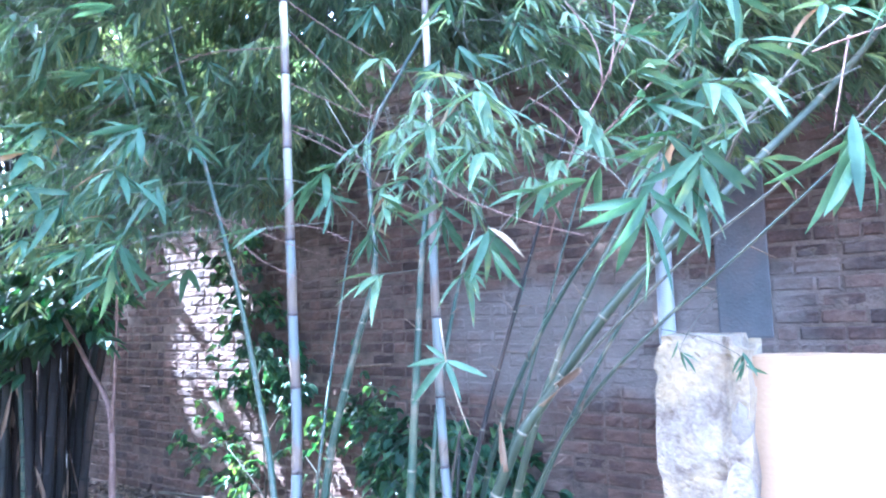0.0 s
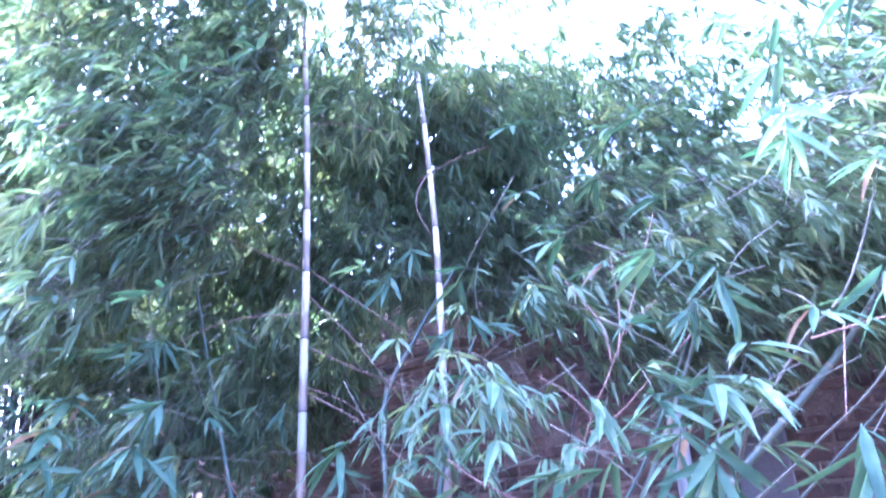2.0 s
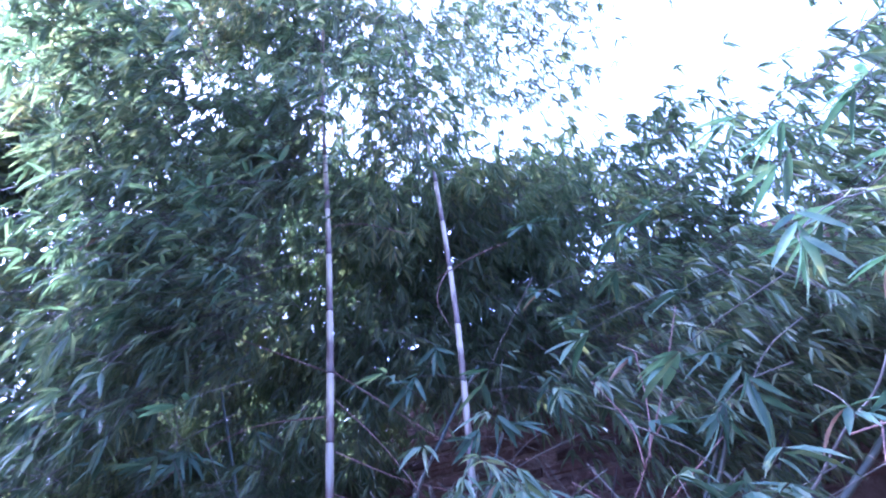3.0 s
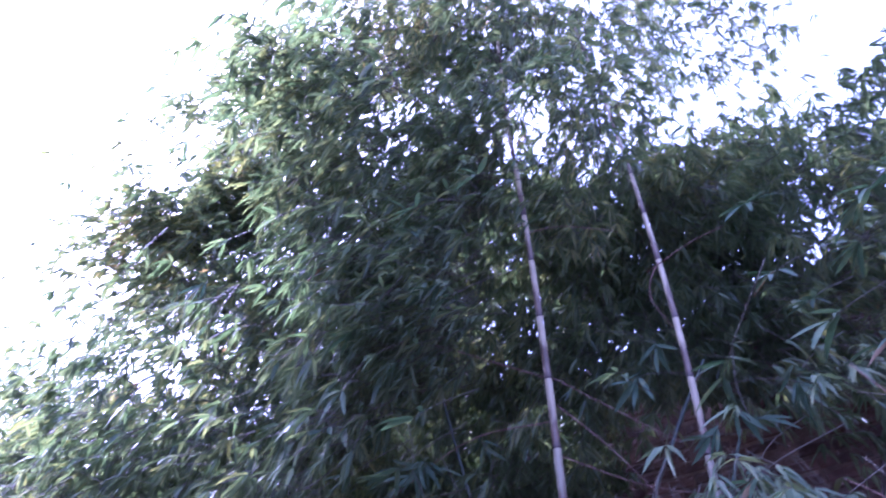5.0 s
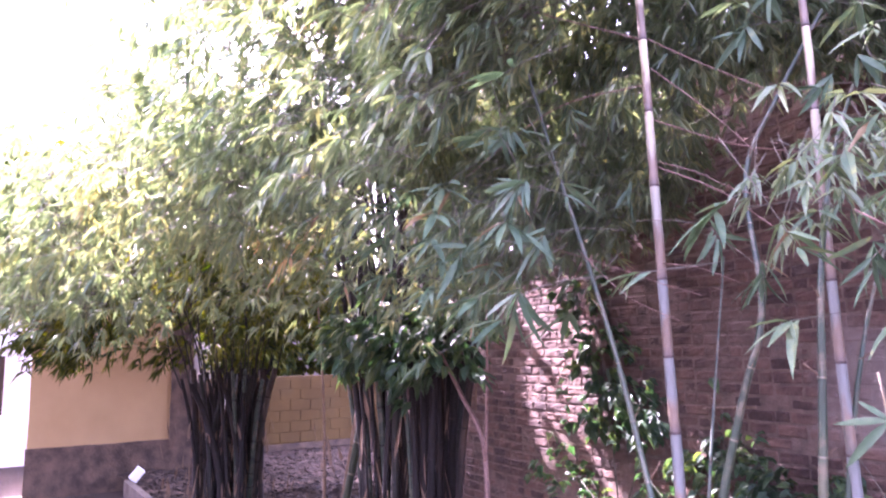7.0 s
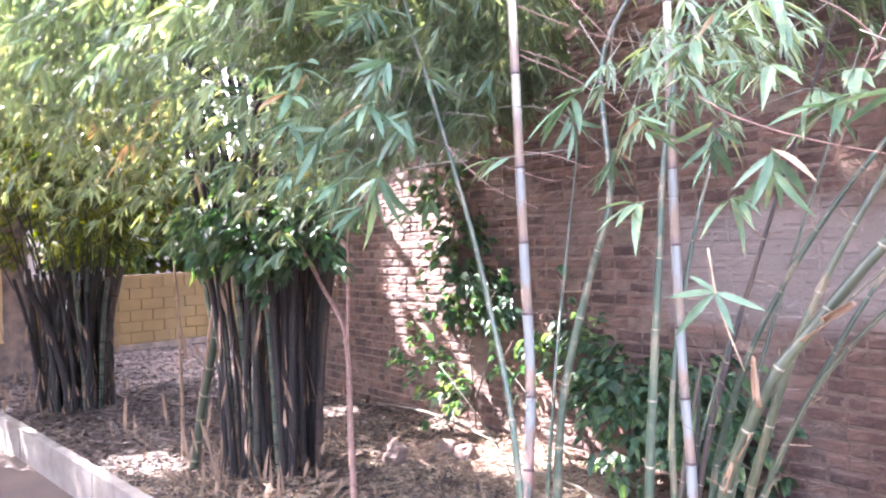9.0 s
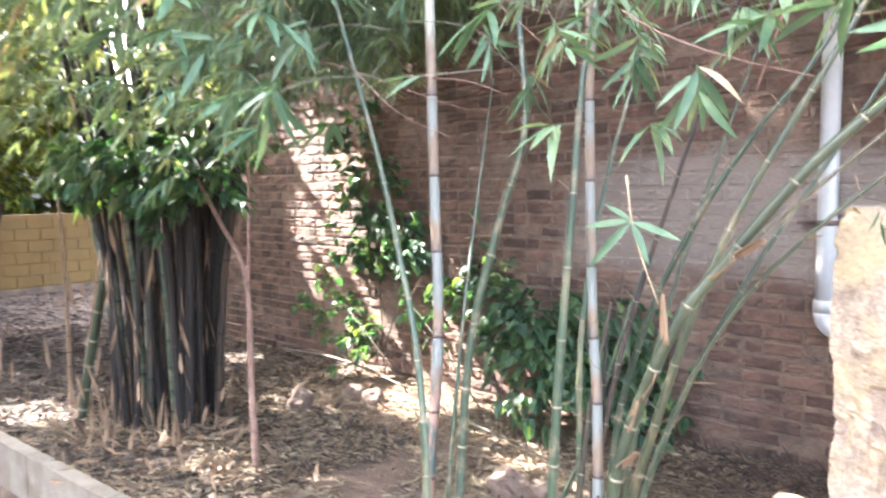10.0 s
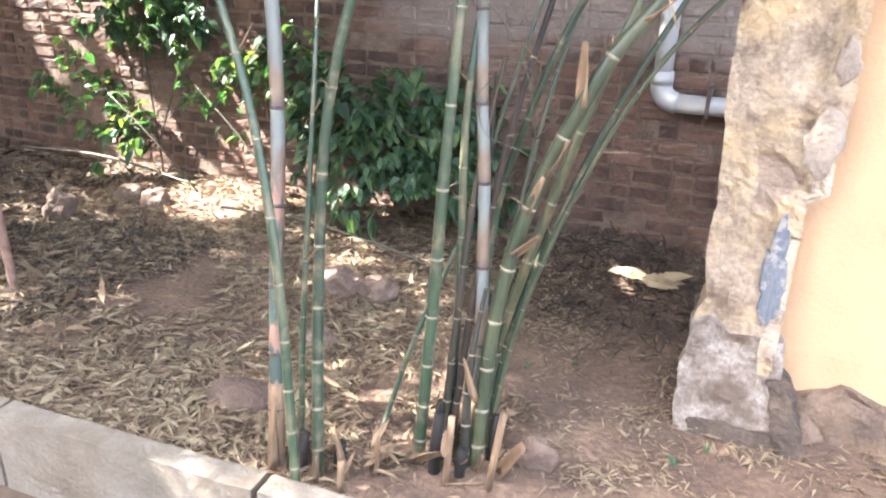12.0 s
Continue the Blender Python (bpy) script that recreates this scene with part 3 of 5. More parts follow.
for i in range(NX + 1):
    x = -13.2 + 17.2 * i / NX
    y0 = kerb_y(x) - 0.02
    for j in range(NY + 1):
        y = y0 + (5.3 - y0) * j / NY if x > -9 else y0 + (7.5 - y0) * j / NY
        q = Vector((x, y, 0))
        z = 0.028 * noise.noise(q * 1.4) + 0.014 * noise.noise(q * 6)
        z += 0.16 * math.exp(-((x + 0.75) / 0.75) ** 2 - ((y - 4.85) / 0.35) ** 2)
        z += 0.07 * math.exp(-((x + 3.4) / 1.6) ** 2 - ((y - 4.9) / 0.5) ** 2)
        z += 0.10 * math.exp(-((x + 4.2) / 0.8) ** 2 - ((y - 3.1) / 0.5) ** 2)
        v.append((x, y, z))
for i in range(NX):
    for j in range(NY):
        a = i * (NY + 1) + j
        f.append((a, a + NY + 1, a + NY + 2, a + 1))
top("soil_bed", (v, f, 1), M["soil"], "dry brown earth of the planting bed", "ground", "structure")

# kerb: cast lengths with worn edges
kerb = empty("kerb", (-4, kerb_y(-4), ROAD), "grey concrete kerb edging the bamboo bed, worn", "kerb")
tagged(kerb, kind="structure")
for i in range(13):
    x0, x1 = 2.9 - 1.06 * i, 2.9 - 1.06 * (i + 1) + 0.012
    bm = rough_box((0, -0.09, ROAD - 0.05), (x0 - x1, 0.0, 0.055), 0.12, 0.006, 6, i * 3.1)
    part("kerb_stone", bm, M["kerb"], kerb, "", Matrix.Translation((x1, kerb_y(x1), 0)) @ Matrix.Rotation(math.atan(0.09), 4, "Z"))

# brick wall: mortar core, proud bricks
WALL_Y, WALL_L, WALL_R, WALL_H = 5.2, -9.0, 4.0, 4.28
wall = part("wall_north", box((WALL_L, WALL_Y - 0.003, -0.3), (WALL_R, WALL_Y + 0.25, WALL_H)), M["mortar"], None)
tagged(wall, "old red brick wall with weathered mortar joints and cement smears", "wall", kind="structure")

# smooth cement strip with a rounded foot and a thin cable clip
bm = box((-0.37, WALL_Y - 0.035, 1.56), (-0.08, WALL_Y - 0.002, WALL_H - 0.05), 0.012)
part("cement_strip", bm, M["cement"], wall, "smooth grey cement strip up the bricks")

# yellow boundary wall far off, cream wall and white house
far = part("wall_west", rough_box((-13.25, 2.5, -0.3), (-13.0, 8.2, 1.38), 0.6, 0.01, 1.5), M["yellow"], None)
tagged(far, "low yellow plastered boundary wall, stained", "wall", kind="structure")
block = None
for row in range(6):
    y = 2.5 - (0.2 if row % 2 else 0)
    while y < 8.15:
        a, b = max(y, 2.5) + 0.006, min(y + 0.4, 8.2) - 0.006
        if b - a > 0.38:
            block = block or part("block", box((-0.005, -0.194, -0.094), (0.02, 0.194, 0.094), 0.004), M["yellow"], far, "").data
            part("block", block, None, far, "", Matrix.Translation((-12.99, (a + b) / 2, 0.24 + 0.2 * row)))
        y += 0.4
part("wall_foot", rough_box((-13.0, 2.5, -0.3), (-12.97, 8.2, 0.12), 0.4, 0.008, 2), M["base"], far, "dark damp wall foot")
cw = part("wall_cream", rough_box((-12.3, 0.38, -0.3), (-12.0, 2.45, 3.1), 0.4, 0.008, 1.5), M["cream_far"], None)
tagged(cw, "cream plastered wall with a dark brown foot", "wall", kind="structure")
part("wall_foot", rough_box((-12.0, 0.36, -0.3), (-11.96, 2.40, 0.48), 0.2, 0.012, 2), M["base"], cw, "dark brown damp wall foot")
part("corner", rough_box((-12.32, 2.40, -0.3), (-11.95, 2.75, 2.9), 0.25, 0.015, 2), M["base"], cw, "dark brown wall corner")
house = empty("white_house", (-16.5, -2.0, ROAD), "white painted house beyond the cream wall", "house")
part("wall", box((-19, -6.5, -0.3), (-16, 1.2, 3.2), 0.02), M["white"], house)
part("roof", box((-19.2, -6.7, 3.2), (-15.8, 1.4, 3.35), 0.02), M["cement"], house, "flat concrete roof slab")
part("window", box((-15.995, -1.3, 0.75), (-15.96, -0.2, 1.9), 0.01), M["asphalt"], house, "dark window")

pale = empty("pale_house", (-20.5, 8.0, ROAD), "pale plastered house beyond the boundary wall", "house")
part("wall", box((-22, 2.5, -0.3), (-19, 14, 4.2), 0.02), M["drab"], pale)
part("roof", box((-22.2, 2.3, 4.2), (-18.8, 14.2, 4.35), 0.02), M["cement"], pale, "flat concrete roof slab")

# unseen plain wall across the road, added to cut low skylight from the bed
tagged(part("wall_south", rough_box((-15.9, -4.5, -0.3), (7.0, -4.25, 3.6), 1.5, 0.01, 1.0), M["drab"], None), "unseen plain wall across the road, added to dim skylight", "wall", kind="structure")

# plastered side wall: worn end and sunlit run
PY = 3.72


def batter(x, z):
    """How far the worn face stands forward of the wall line at a height."""
    return -0.08 * (max(z, 0.3) - 0.8) + 0.07 * (max(0.0, 0.34 - z) / 0.34) ** 1.2


def flare(vt):
    if vt.co.y < PY + 0.1:
        vt.co.y -= batter(vt.co.x, vt.co.z)
    if vt.co.x < -0.15:
        vt.co.x += 0.09 * (1 - max(0.0, vt.co.z) / 1.65)


def lean(q):
    if q.co.y < PY + 0.2:
        q.co.y -= batter(q.co.x, max(q.co.z, 0.3))


def slump(q):
    """Crumbled plaster: thick at the ground, ragged along its upper edge."""
    if q.co.z > 0.05:
        q.co.z += 0.07 * noise.noise(Vector((q.co.x * 5, 0, 4))) + 0.03 * noise.noise(Vector((q.co.x * 19, 0, 9)))
    if q.co.y < PY:
        q.co.y -= 0.09 * max(0.0, 0.22 - q.co.z) + 0.03 * noise.noise(q.co * 11)


side = part("wall_east", rough_box((0.0, PY + 0.035, -0.3), (4.0, PY + 0.27, 1.56), 0.16, 0.006, 3, 4.0, lean), M["cream"], None)
tagged(side, "cream plastered garden wall with a crumbling foot", "wall", kind="structure")
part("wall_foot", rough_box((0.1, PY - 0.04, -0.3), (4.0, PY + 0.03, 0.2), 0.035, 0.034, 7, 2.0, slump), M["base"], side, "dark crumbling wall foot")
end = empty("wall_pier", (-0.08, PY + 0.1, 0), "crumbling plastered wall end with flaking ochre paint", "pillar")

# worn end: a fine grid, bulging and cracked where the plaster has come away
bm = rough_box((-0.30, PY, -0.2), (0.113, PY + 0.26, 1.64), 0.0165, 0.004, 5, 1.0)
lay = []
for q in bm.verts:
    c = q.co.copy()
    w = noise.noise(Vector((c.x * 3.4, c.y * 3.4, c.z * 2.3)) + Vector((7.3, 0, 1.1))) + 0.4 * noise.noise(c * 9) + 0.18 * noise.noise(c * 24)
    lv_ = min(1.0, max(0.0, (w + 0.34) / 0.16))
    crack = max(0.0, 1 - abs(noise.noise(Vector((c.x * 4, c.y * 4, c.z * 6.5)) + Vector((3, 9, 2))) + 0.35 * noise.noise(c * 17)) / 0.045)
    crack *= min(1.0, max(0.0, noise.noise(c * 2.1 + Vector((1, 5, 3))) * 4 + 0.4))
    lv_ *= 1 - 0.8 * crack
    lay.append(lv_)
    out = 0.022 * lv_ + 0.03 * noise.noise(c * 4.2) + 0.006 * noise.noise(c * 30) + 0.02 + 0.022 * min(1.0, max(0.0, (c.x + 0.05 * noise.noise(c * 5.5) - 0.03) / 0.02))
    edge = max(0.0, (c.z - 1.5) / 0.14)
    if c.y < PY + 0.06:
        q.co.y -= out
    if c.x < -0.25:
        q.co.x -= 0.5 * out - 0.012
        q.co.x += 0.05 * edge * edge + 0.03 * min(1.0, max(0.0, (c.z + 0.03 * noise.noise(c * 8) - 0.4) / 0.06))
    if c.x > 0.06:
        q.co.x -= 0.06 * min(1.0, max(0.0, (0.92 + 0.1 * noise.noise(c * 7) - c.z) / 0.05)) + 0.03 * abs(noise.noise(c * 6))
    if c.x > 0.05 and c.z > 1.45:
        q.co.z -= 0.05 * noise.noise(c * 6) + 0.04
    flare(q)
bm.verts.index_update()
core = part("core", bm, M["pier"], end)
at = core.data.attributes.new("layer", "FLOAT", "POINT")
at.data.foreach_set("value", np.array(lay, dtype=np.float32))


def flake(x0, x1, z0, z1, d, seed, mat, label, rag=0.34):
    """A plate with a ragged outline standing proud of the worn face, domed towards its middle."""
    rr = random.Random(seed)
    bm = bmesh.new()
    n = 30
    cx, cz = (x0 + x1) / 2, (z0 + z1) / 2
    rings = []
    prof = [(1.0, 0.03), (1.0, -d * 0.6), (0.86, -d), (0.5, -d * 1.15)]
    for s, dy in prof:
        ring = []
        for k in range(n):
            a = 2 * math.pi * k / n
            wob = 1 + 0.5 * noise.noise(Vector((math.cos(a) * 1.6, math.sin(a) * 1.6, seed * 3.7))) + rag * noise.noise(Vector((math.cos(a) * 5, math.sin(a) * 6, seed)))
            x, z = cx + (x1 - x0) / 2 * math.cos(a) * wob * s, cz + (z1 - z0) / 2 * math.sin(a) * wob * s
            y = PY + dy - 0.066
            y -= batter(x, z)
            ring.append(bm.verts.new(Vector((x, y, z)) + noise.noise_vector(Vector((x, y, z)) * 14) * 0.004))
        rings.append(ring)
    for a, b in zip(rings, rings[1:]):
        for k in range(n):
            bm.faces.new((a[k], a[(k + 1) % n], b[(k + 1) % n], b[k]))
    bm.faces.new(rings[-1])
    bmesh.ops.recalc_face_normals(bm, faces=bm.faces)
    part("plaster_flake", bm, mat, end, label)




def spread_foot(q):
    """The footing widens towards the ground, most on its outer end."""
    k = max(0.0, 0.4 - q.co.z) / 0.4
    if q.co.x > 0.02:
        q.co.x += 0.075 * k ** 1.4 - 0.05 * (1 - k)
    if q.co.y < PY + 0.05:
        q.co.y -= batter(q.co.x, q.co.z) + 0.012 * k
    if q.co.z > 0.3:
        q.co.z += 0.05 * noise.noise(Vector((q.co.x * 8, 3, 1)))


part("footing", rough_box((-0.238, PY - 0.06, -0.2), (0.10, PY + 0.15, 0.38), 0.018, 0.022, 8, 3.0, spread_foot), M["footing"], end, "pale grey cement footing, stained and cracked")
# the lowest plaster is a darker brown than the footing above it
part("damp_foot", rough_box((-0.245, PY - 0.07, -0.2), (0.112, PY + 0.12, 0.06), 0.018, 0.026, 10, 6.0, spread_foot), M["foot_dark"], end, "dark crumbled plaster")
part("damp_foot", rough_box((0.045, PY - 0.075, -0.2), (0.118, PY + 0.1, 0.24), 0.018, 0.028, 9, 8.0, spread_foot), M["foot_dark"], end, "dark crumbled plaster")
flake(-0.052, 0.03, 0.45, 0.76, 0.010, 5, M["blue"], "faded blue paint patch")
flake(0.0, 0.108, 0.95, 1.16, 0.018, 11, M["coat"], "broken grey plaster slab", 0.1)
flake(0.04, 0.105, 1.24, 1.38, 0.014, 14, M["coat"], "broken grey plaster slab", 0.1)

# drain pipe on the brick wall
pipe = empty("drain_pipe", (-0.68, WALL_Y - 0.06, 0.9), "grey plastic drain pipe with an elbow on brick", "pipe")
R = 0.05
px, pz, py = -0.66, 0.93, WALL_Y - 0.065
part("riser", tube([Vector((px, py, pz + 0.09 + 0.4 * i)) for i in range(8)], R, 16) + (1,), M["pvc"], pipe)
bend = [Vector((px + 0.09 - 0.09 * math.cos(a), py, pz + 0.09 - 0.09 * math.sin(a))) for a in [k * math.pi / 2 / 8 for k in range(9)]]
part("elbow", tube(bend, R * 1.14, 16) + (1,), M["pvc"], pipe)
part("run", tube([Vector((px + 0.09 + 0.25 * i, py, pz)) for i in range(5)], R, 16) + (1,), M["pvc"], pipe)
part("collar", tube([Vector((px, py, pz + 0.09)), Vector((px, py, pz + 0.16))], R * 1.18, 16) + (1,), M["pvc"], pipe)
part("clamp", tube([Vector((px, py, 1.50)), Vector((px, py, 1.53))], R * 1.12, 16) + (1,), M["iron"], pipe, "dark iron clamp")
part("clamp_arm", box((px - 0.16, py + 0.02, 1.505), (px + 0.12, py + 0.035, 1.525), 0.003), M["iron"], pipe, "dark iron clamp")
part("pipe_hook", box((px + 0.24, py - R * 1.1, pz - 0.06), (px + 0.262, py + R * 1.2, pz + 0.11), 0.004), M["iron"], pipe, "rusty iron hook")

# short pale rod fixed along the bricks
rod = empty("wall_rod", (-3.1, WALL_Y - 0.05, 1.34), "short tan rod fixed along the brick wall", "rod")
part("bar", tube([Vector((-3.34 + 0.16 * i, WALL_Y - 0.05, 1.33 + 0.013 * i)) for i in range(4)], 0.009, 8) + (1,), M["sheath"], rod)
for bx in (-3.25, -2.95):
    part("peg", box((bx - 0.008, WALL_Y - 0.06, 1.325), (bx + 0.008, WALL_Y + 0.02, 1.345), 0.002), M["iron"], rod, "rusty iron peg")

# ---- main bamboo ----
rng = random.Random(5)
clump = empty("bamboo_clump", (-1.1, 2.9, 0), "tall bamboo clump with pale and green canes in the bed", "bamboo", "bamboo clumps")
A_NODES = [1.145, 1.48, 1.79, 2.116, 2.437, 2.757, 3.115, 3.435, 3.73, 3.98]
culm(clump, [(-1.385, 2.69, -0.03), (-1.43, 2.80, 0.55), (-1.463, 2.90, 1.15), (-1.465, 2.89, 1.8), (-1.45, 2.86, 2.5), (-1.455, 2.85, 3.2), (-1.47, 2.83, 3.9), (-1.45, 2.75, 4.7), (-1.3, 2.6, 5.5)],
     0.0235, M["culm_pale"], M["ring_dark"], 0.33, "pale waxy cane with brown sheath bands", nodes=A_NODES)
culm(clump, [(-0.80, 3.0, -0.03), (-0.845, 3.09, 0.5), (-0.875, 3.13, 0.94), (-0.91, 3.15, 1.3), (-0.925, 3.15, 2.0), (-0.92, 3.14, 2.96), (-0.98, 3.18, 3.57), (-1.08, 3.2, 4.4), (-1.1, 3.0, 5.3)],
     0.0205, M["culm_bloom"], M["ring_dark"], 0.29, "pale waxy cane with brown sheath bands", nodes=[0.66, 0.94, 1.18, 1.455, 1.73, 2.02, 2.32, 2.64, 2.96, 3.26, 3.57])
FEET = []


def cane(points, radius, skin, pitch):
    """One green or olive cane of the main clump."""
    FEET.append((Vector(points[0]), radius))
    culm(clump, points, radius, M[skin], M["ring_pale"], pitch, "glossy green cane with pale rings" if skin == "culm_green" else "olive cane with tan blotches", stubs=0.75)


cane([(-1.235, 2.71, -0.03), (-1.29, 2.83, 0.6), (-1.27, 2.88, 1.15), (-1.17, 2.93, 1.6), (-1.08, 2.97, 1.95), (-1.14, 3.02, 2.45), (-1.03, 3.1, 2.75), (-0.95, 3.3, 3.1)], 0.019, "culm_green", 0.27)
cane([(-1.255, 2.625, -0.03), (-1.34, 2.70, 0.7), (-1.44, 2.75, 1.15), (-1.56, 2.79, 1.45), (-1.68, 2.8, 1.82), (-1.86, 2.8, 2.3), (-2.0, 2.75, 2.8), (-2.1, 2.65, 3.4)], 0.0155, "culm_green", 0.24)
cane([(-0.985, 2.93, -0.03), (-0.955, 2.95, 0.55), (-0.935, 2.97, 1.05), (-0.90, 3.0, 1.66), (-0.89, 3.05, 2.1), (-0.9, 3.2, 2.5), (-0.92, 3.4, 2.8)], 0.020, "culm_green", 0.26)
cane([(-0.93, 3.05, -0.03), (-0.93, 3.1, 0.6), (-0.935, 3.12, 1.2), (-0.9, 3.25, 1.8), (-0.88, 3.5, 2.3)], 0.015, "culm_green", 0.27)
cane([(-0.80, 2.98, -0.03), (-0.79, 3.06, 0.5), (-0.71, 3.085, 0.9), (-0.55, 3.09, 1.28), (-0.43, 3.13, 1.46), (-0.25, 3.16, 1.70), (-0.1, 3.2, 1.87), (0.25, 3.3, 2.2), (0.6, 3.5, 2.6), (0.9, 3.6, 3.1)], 0.024, "culm_olive", 0.25)
cane([(-0.84, 3.08, -0.03), (-0.80, 3.16, 0.4), (-0.66, 3.2, 0.94), (-0.54, 3.22, 1.33), (-0.4, 3.28, 1.7), (-0.1, 3.4, 2.3), (0.2, 3.5, 3.0)], 0.018, "culm_olive", 0.25)
cane([(-0.86, 3.15, -0.03), (-0.9, 3.3, 0.72), (-0.76, 3.3, 1.24), (-0.6, 3.32, 1.59), (-0.42, 3.34, 1.88), (-0.2, 3.4, 2.2), (0.1, 3.6, 2.9)], 0.014, "culm_green", 0.25)
cane([(-1.16, 2.95, -0.03), (-1.08, 3.08, 0.36), (-0.98, 3.2, 0.7), (-0.85, 3.35, 1.3), (-0.7, 3.5, 1.9)], 0.009, "culm_green", 0.2)
cane([(-1.32, 2.74, -0.03), (-1.33, 2.8, 0.5), (-1.33, 2.9, 1.2), (-1.42, 3.1, 1.7), (-1.5, 3.3, 2.2)], 0.010, "culm_green", 0.25)
cane([(-0.82, 3.12, -0.03), (-0.78, 3.2, 0.4), (-0.62, 3.27, 0.95), (-0.40, 3.36, 1.45), (-0.12, 3.45, 1.95), (0.2, 3.6, 2.6)], 0.012, "culm_green", 0.22)
cane([(-0.88, 3.2, -0.03), (-0.86, 3.3, 0.5), (-0.79, 3.42, 1.1), (-0.66, 3.55, 1.7), (-0.45, 3.7, 2.5)], 0.011, "culm_olive", 0.23)
cane([(-0.79, 3.02, -0.03), (-0.74, 3.12, 0.45), (-0.6, 3.16, 0.92), (-0.42, 3.2, 1.3), (-0.15, 3.24, 1.62), (0.25, 3.35, 1.98), (0.7, 3.5, 2.4)], 0.010, "culm_olive", 0.2)
cane([(-0.93, 3.0, -0.03), (-0.92, 3.05, 0.4), (-0.9, 3.12, 0.9), (-0.86, 3.2, 1.3)], 0.015, "culm_old", 0.24)
cane([(-0.86, 3.02, -0.03), (-0.85, 3.08, 0.4), (-0.87, 3.15, 0.8), (-0.9, 3.25, 1.25)], 0.017, "culm_old", 0.22)
cane([(-0.83, 2.96, -0.03), (-0.84, 3.0, 0.35), (-0.82, 3.05, 0.62)], 0.018, "culm_old", 0.2)
cane([(-0.9, 2.99, -0.03), (-0.88, 3.1, 0.55), (-0.82, 3.2, 1.1), (-0.7, 3.35, 1.7), (-0.5, 3.6, 2.6)], 0.013, "culm_dark", 0.24)
for q, w in [((-1.385, 2.69, -0.02), (-0.025, 0.062, 0.3)), ((-0.80, 3.0, -0.02), (-0.022, 0.045, 0.24))]:
    q, w = Vector(q), Vector(w)
    part("base_sheath", tube([q + w * k / 5 for k in range(6)], lambda u: 0.0275 - 0.002 * u + 0.0015 * math.sin(9 * u), 10) + (1,), M["sheath"], clump, "brown papery sheath round a cane foot")
# side shoot off the leaning cane
culm(clump, [(-0.43, 3.12, 1.45), (-0.17, 3.13, 1.70), (0.08, 3.15, 1.92), (0.36, 3.2, 2.13), (0.66, 3.25, 2.4), (0.9, 3.3, 2.9)], 0.0065, M["culm_thin"], M["ring_pale"], 0.2, "thin side shoot")
culm(clump, [(0.1, 3.2, 1.93), (0.32, 2.76, 2.16), (0.42, 2.75, 2.27), (0.52, 2.75, 2.38), (0.64, 2.77, 2.5), (0.8, 2.9, 2.9)], 0.0055, M["culm_thin"], M["ring_pale"], 0.2, "thin side shoot")

# bare reddish twigs and thin branches
def wisp(*points):
    part("twig", tube(spline(points, 12), 0.0014, 5) + (1,), M["culm_thin"], clump)


def twig(*points):
    part("twig", tube(spline(points, 10), lambda u: 0.0028 * (1 - 0.5 * u), 6) + (1,), M["twig"], clump)


twig((-0.17, 2.68, 1.95), (-0.07, 2.66, 2.21), (0.03, 2.65, 2.36), (0.14, 2.66, 2.6), (0.2, 2.7, 2.8))
twig((0.03, 2.65, 2.36), (0.02, 2.63, 2.48), (-0.06, 2.6, 2.62))
twig((0.05, 2.65, 2.38), (0.06, 2.68, 2.52), (0.05, 2.7, 2.7))
twig((0.08, 2.65, 2.44), (0.13, 2.62, 2.47), (0.2, 2.6, 2.5))
twig((-0.07, 2.66, 2.19), (0.05, 2.6, 2.22), (0.16, 2.55, 2.28), (0.3, 2.5, 2.36))
twig((-0.05, 2.66, 2.23), (-0.1, 2.62, 2.3), (-0.16, 2.58, 2.35))
twig((0.52, 2.75, 2.36), (0.62, 2.7, 2.36), (0.8, 2.68, 2.37), (1.0, 2.7, 2.36))
twig((0.6, 2.72, 2.37), (0.58, 2.68, 2.25), (0.56, 2.66, 2.14))
twig((-1.45, 2.87, 2.55), (-1.2, 2.95, 2.4), (-1.0, 3.05, 2.2), (-0.8, 3.1, 2.12))
twig((-1.45, 2.87, 2.75), (-1.25, 3.1, 2.62), (-1.05, 3.3, 2.55))
twig((-1.45, 2.87, 2.15), (-1.2, 2.8, 2.1), (-0.95, 2.7, 2.02))
twig((-0.4, 2.45, 2.14), (-0.3, 2.46, 2.07), (-0.15, 2.5, 2.0), (0.0, 2.55, 1.95))
twig((-1.85, 2.78, 2.25), (-1.5, 2.72, 2.02), (-1.2, 2.7, 1.9))
twig((-1.0, 3.1, 3.5), (-0.7, 3.0, 3.46), (-0.5, 2.95, 3.42))
twig((-1.46, 2.85, 3.1), (-1.7, 2.5, 3.25), (-1.85, 2.1, 3.35))
twig((-1.46, 2.85, 2.9), (-1.75, 2.6, 2.85), (-2.1, 2.35, 2.6))
twig((-0.97, 3.16, 3.56), (-0.99, 3.1, 3.45), (-1.0, 3.1, 3.35), (-0.93, 3.12, 3.2))
twig((-1.5, 2.85, 3.9), (-1.4, 3.0, 3.94), (-1.16, 3.0, 3.79), (-1.04, 3.0, 3.71))
twig((-2.58, 2.3, 3.71), (-2.02, 2.3, 3.52), (-1.74, 2.3, 3.53), (-1.54, 2.3, 3.52))
twig((-2.02, 2.3, 3.52), (-1.86, 2.3, 3.44), (-1.72, 2.3, 3.31))
twig((-1.47, 2.87, 3.12), (-1.32, 3.0, 2.98), (-1.09, 3.0, 2.81), (-0.95, 3.05, 2.7))
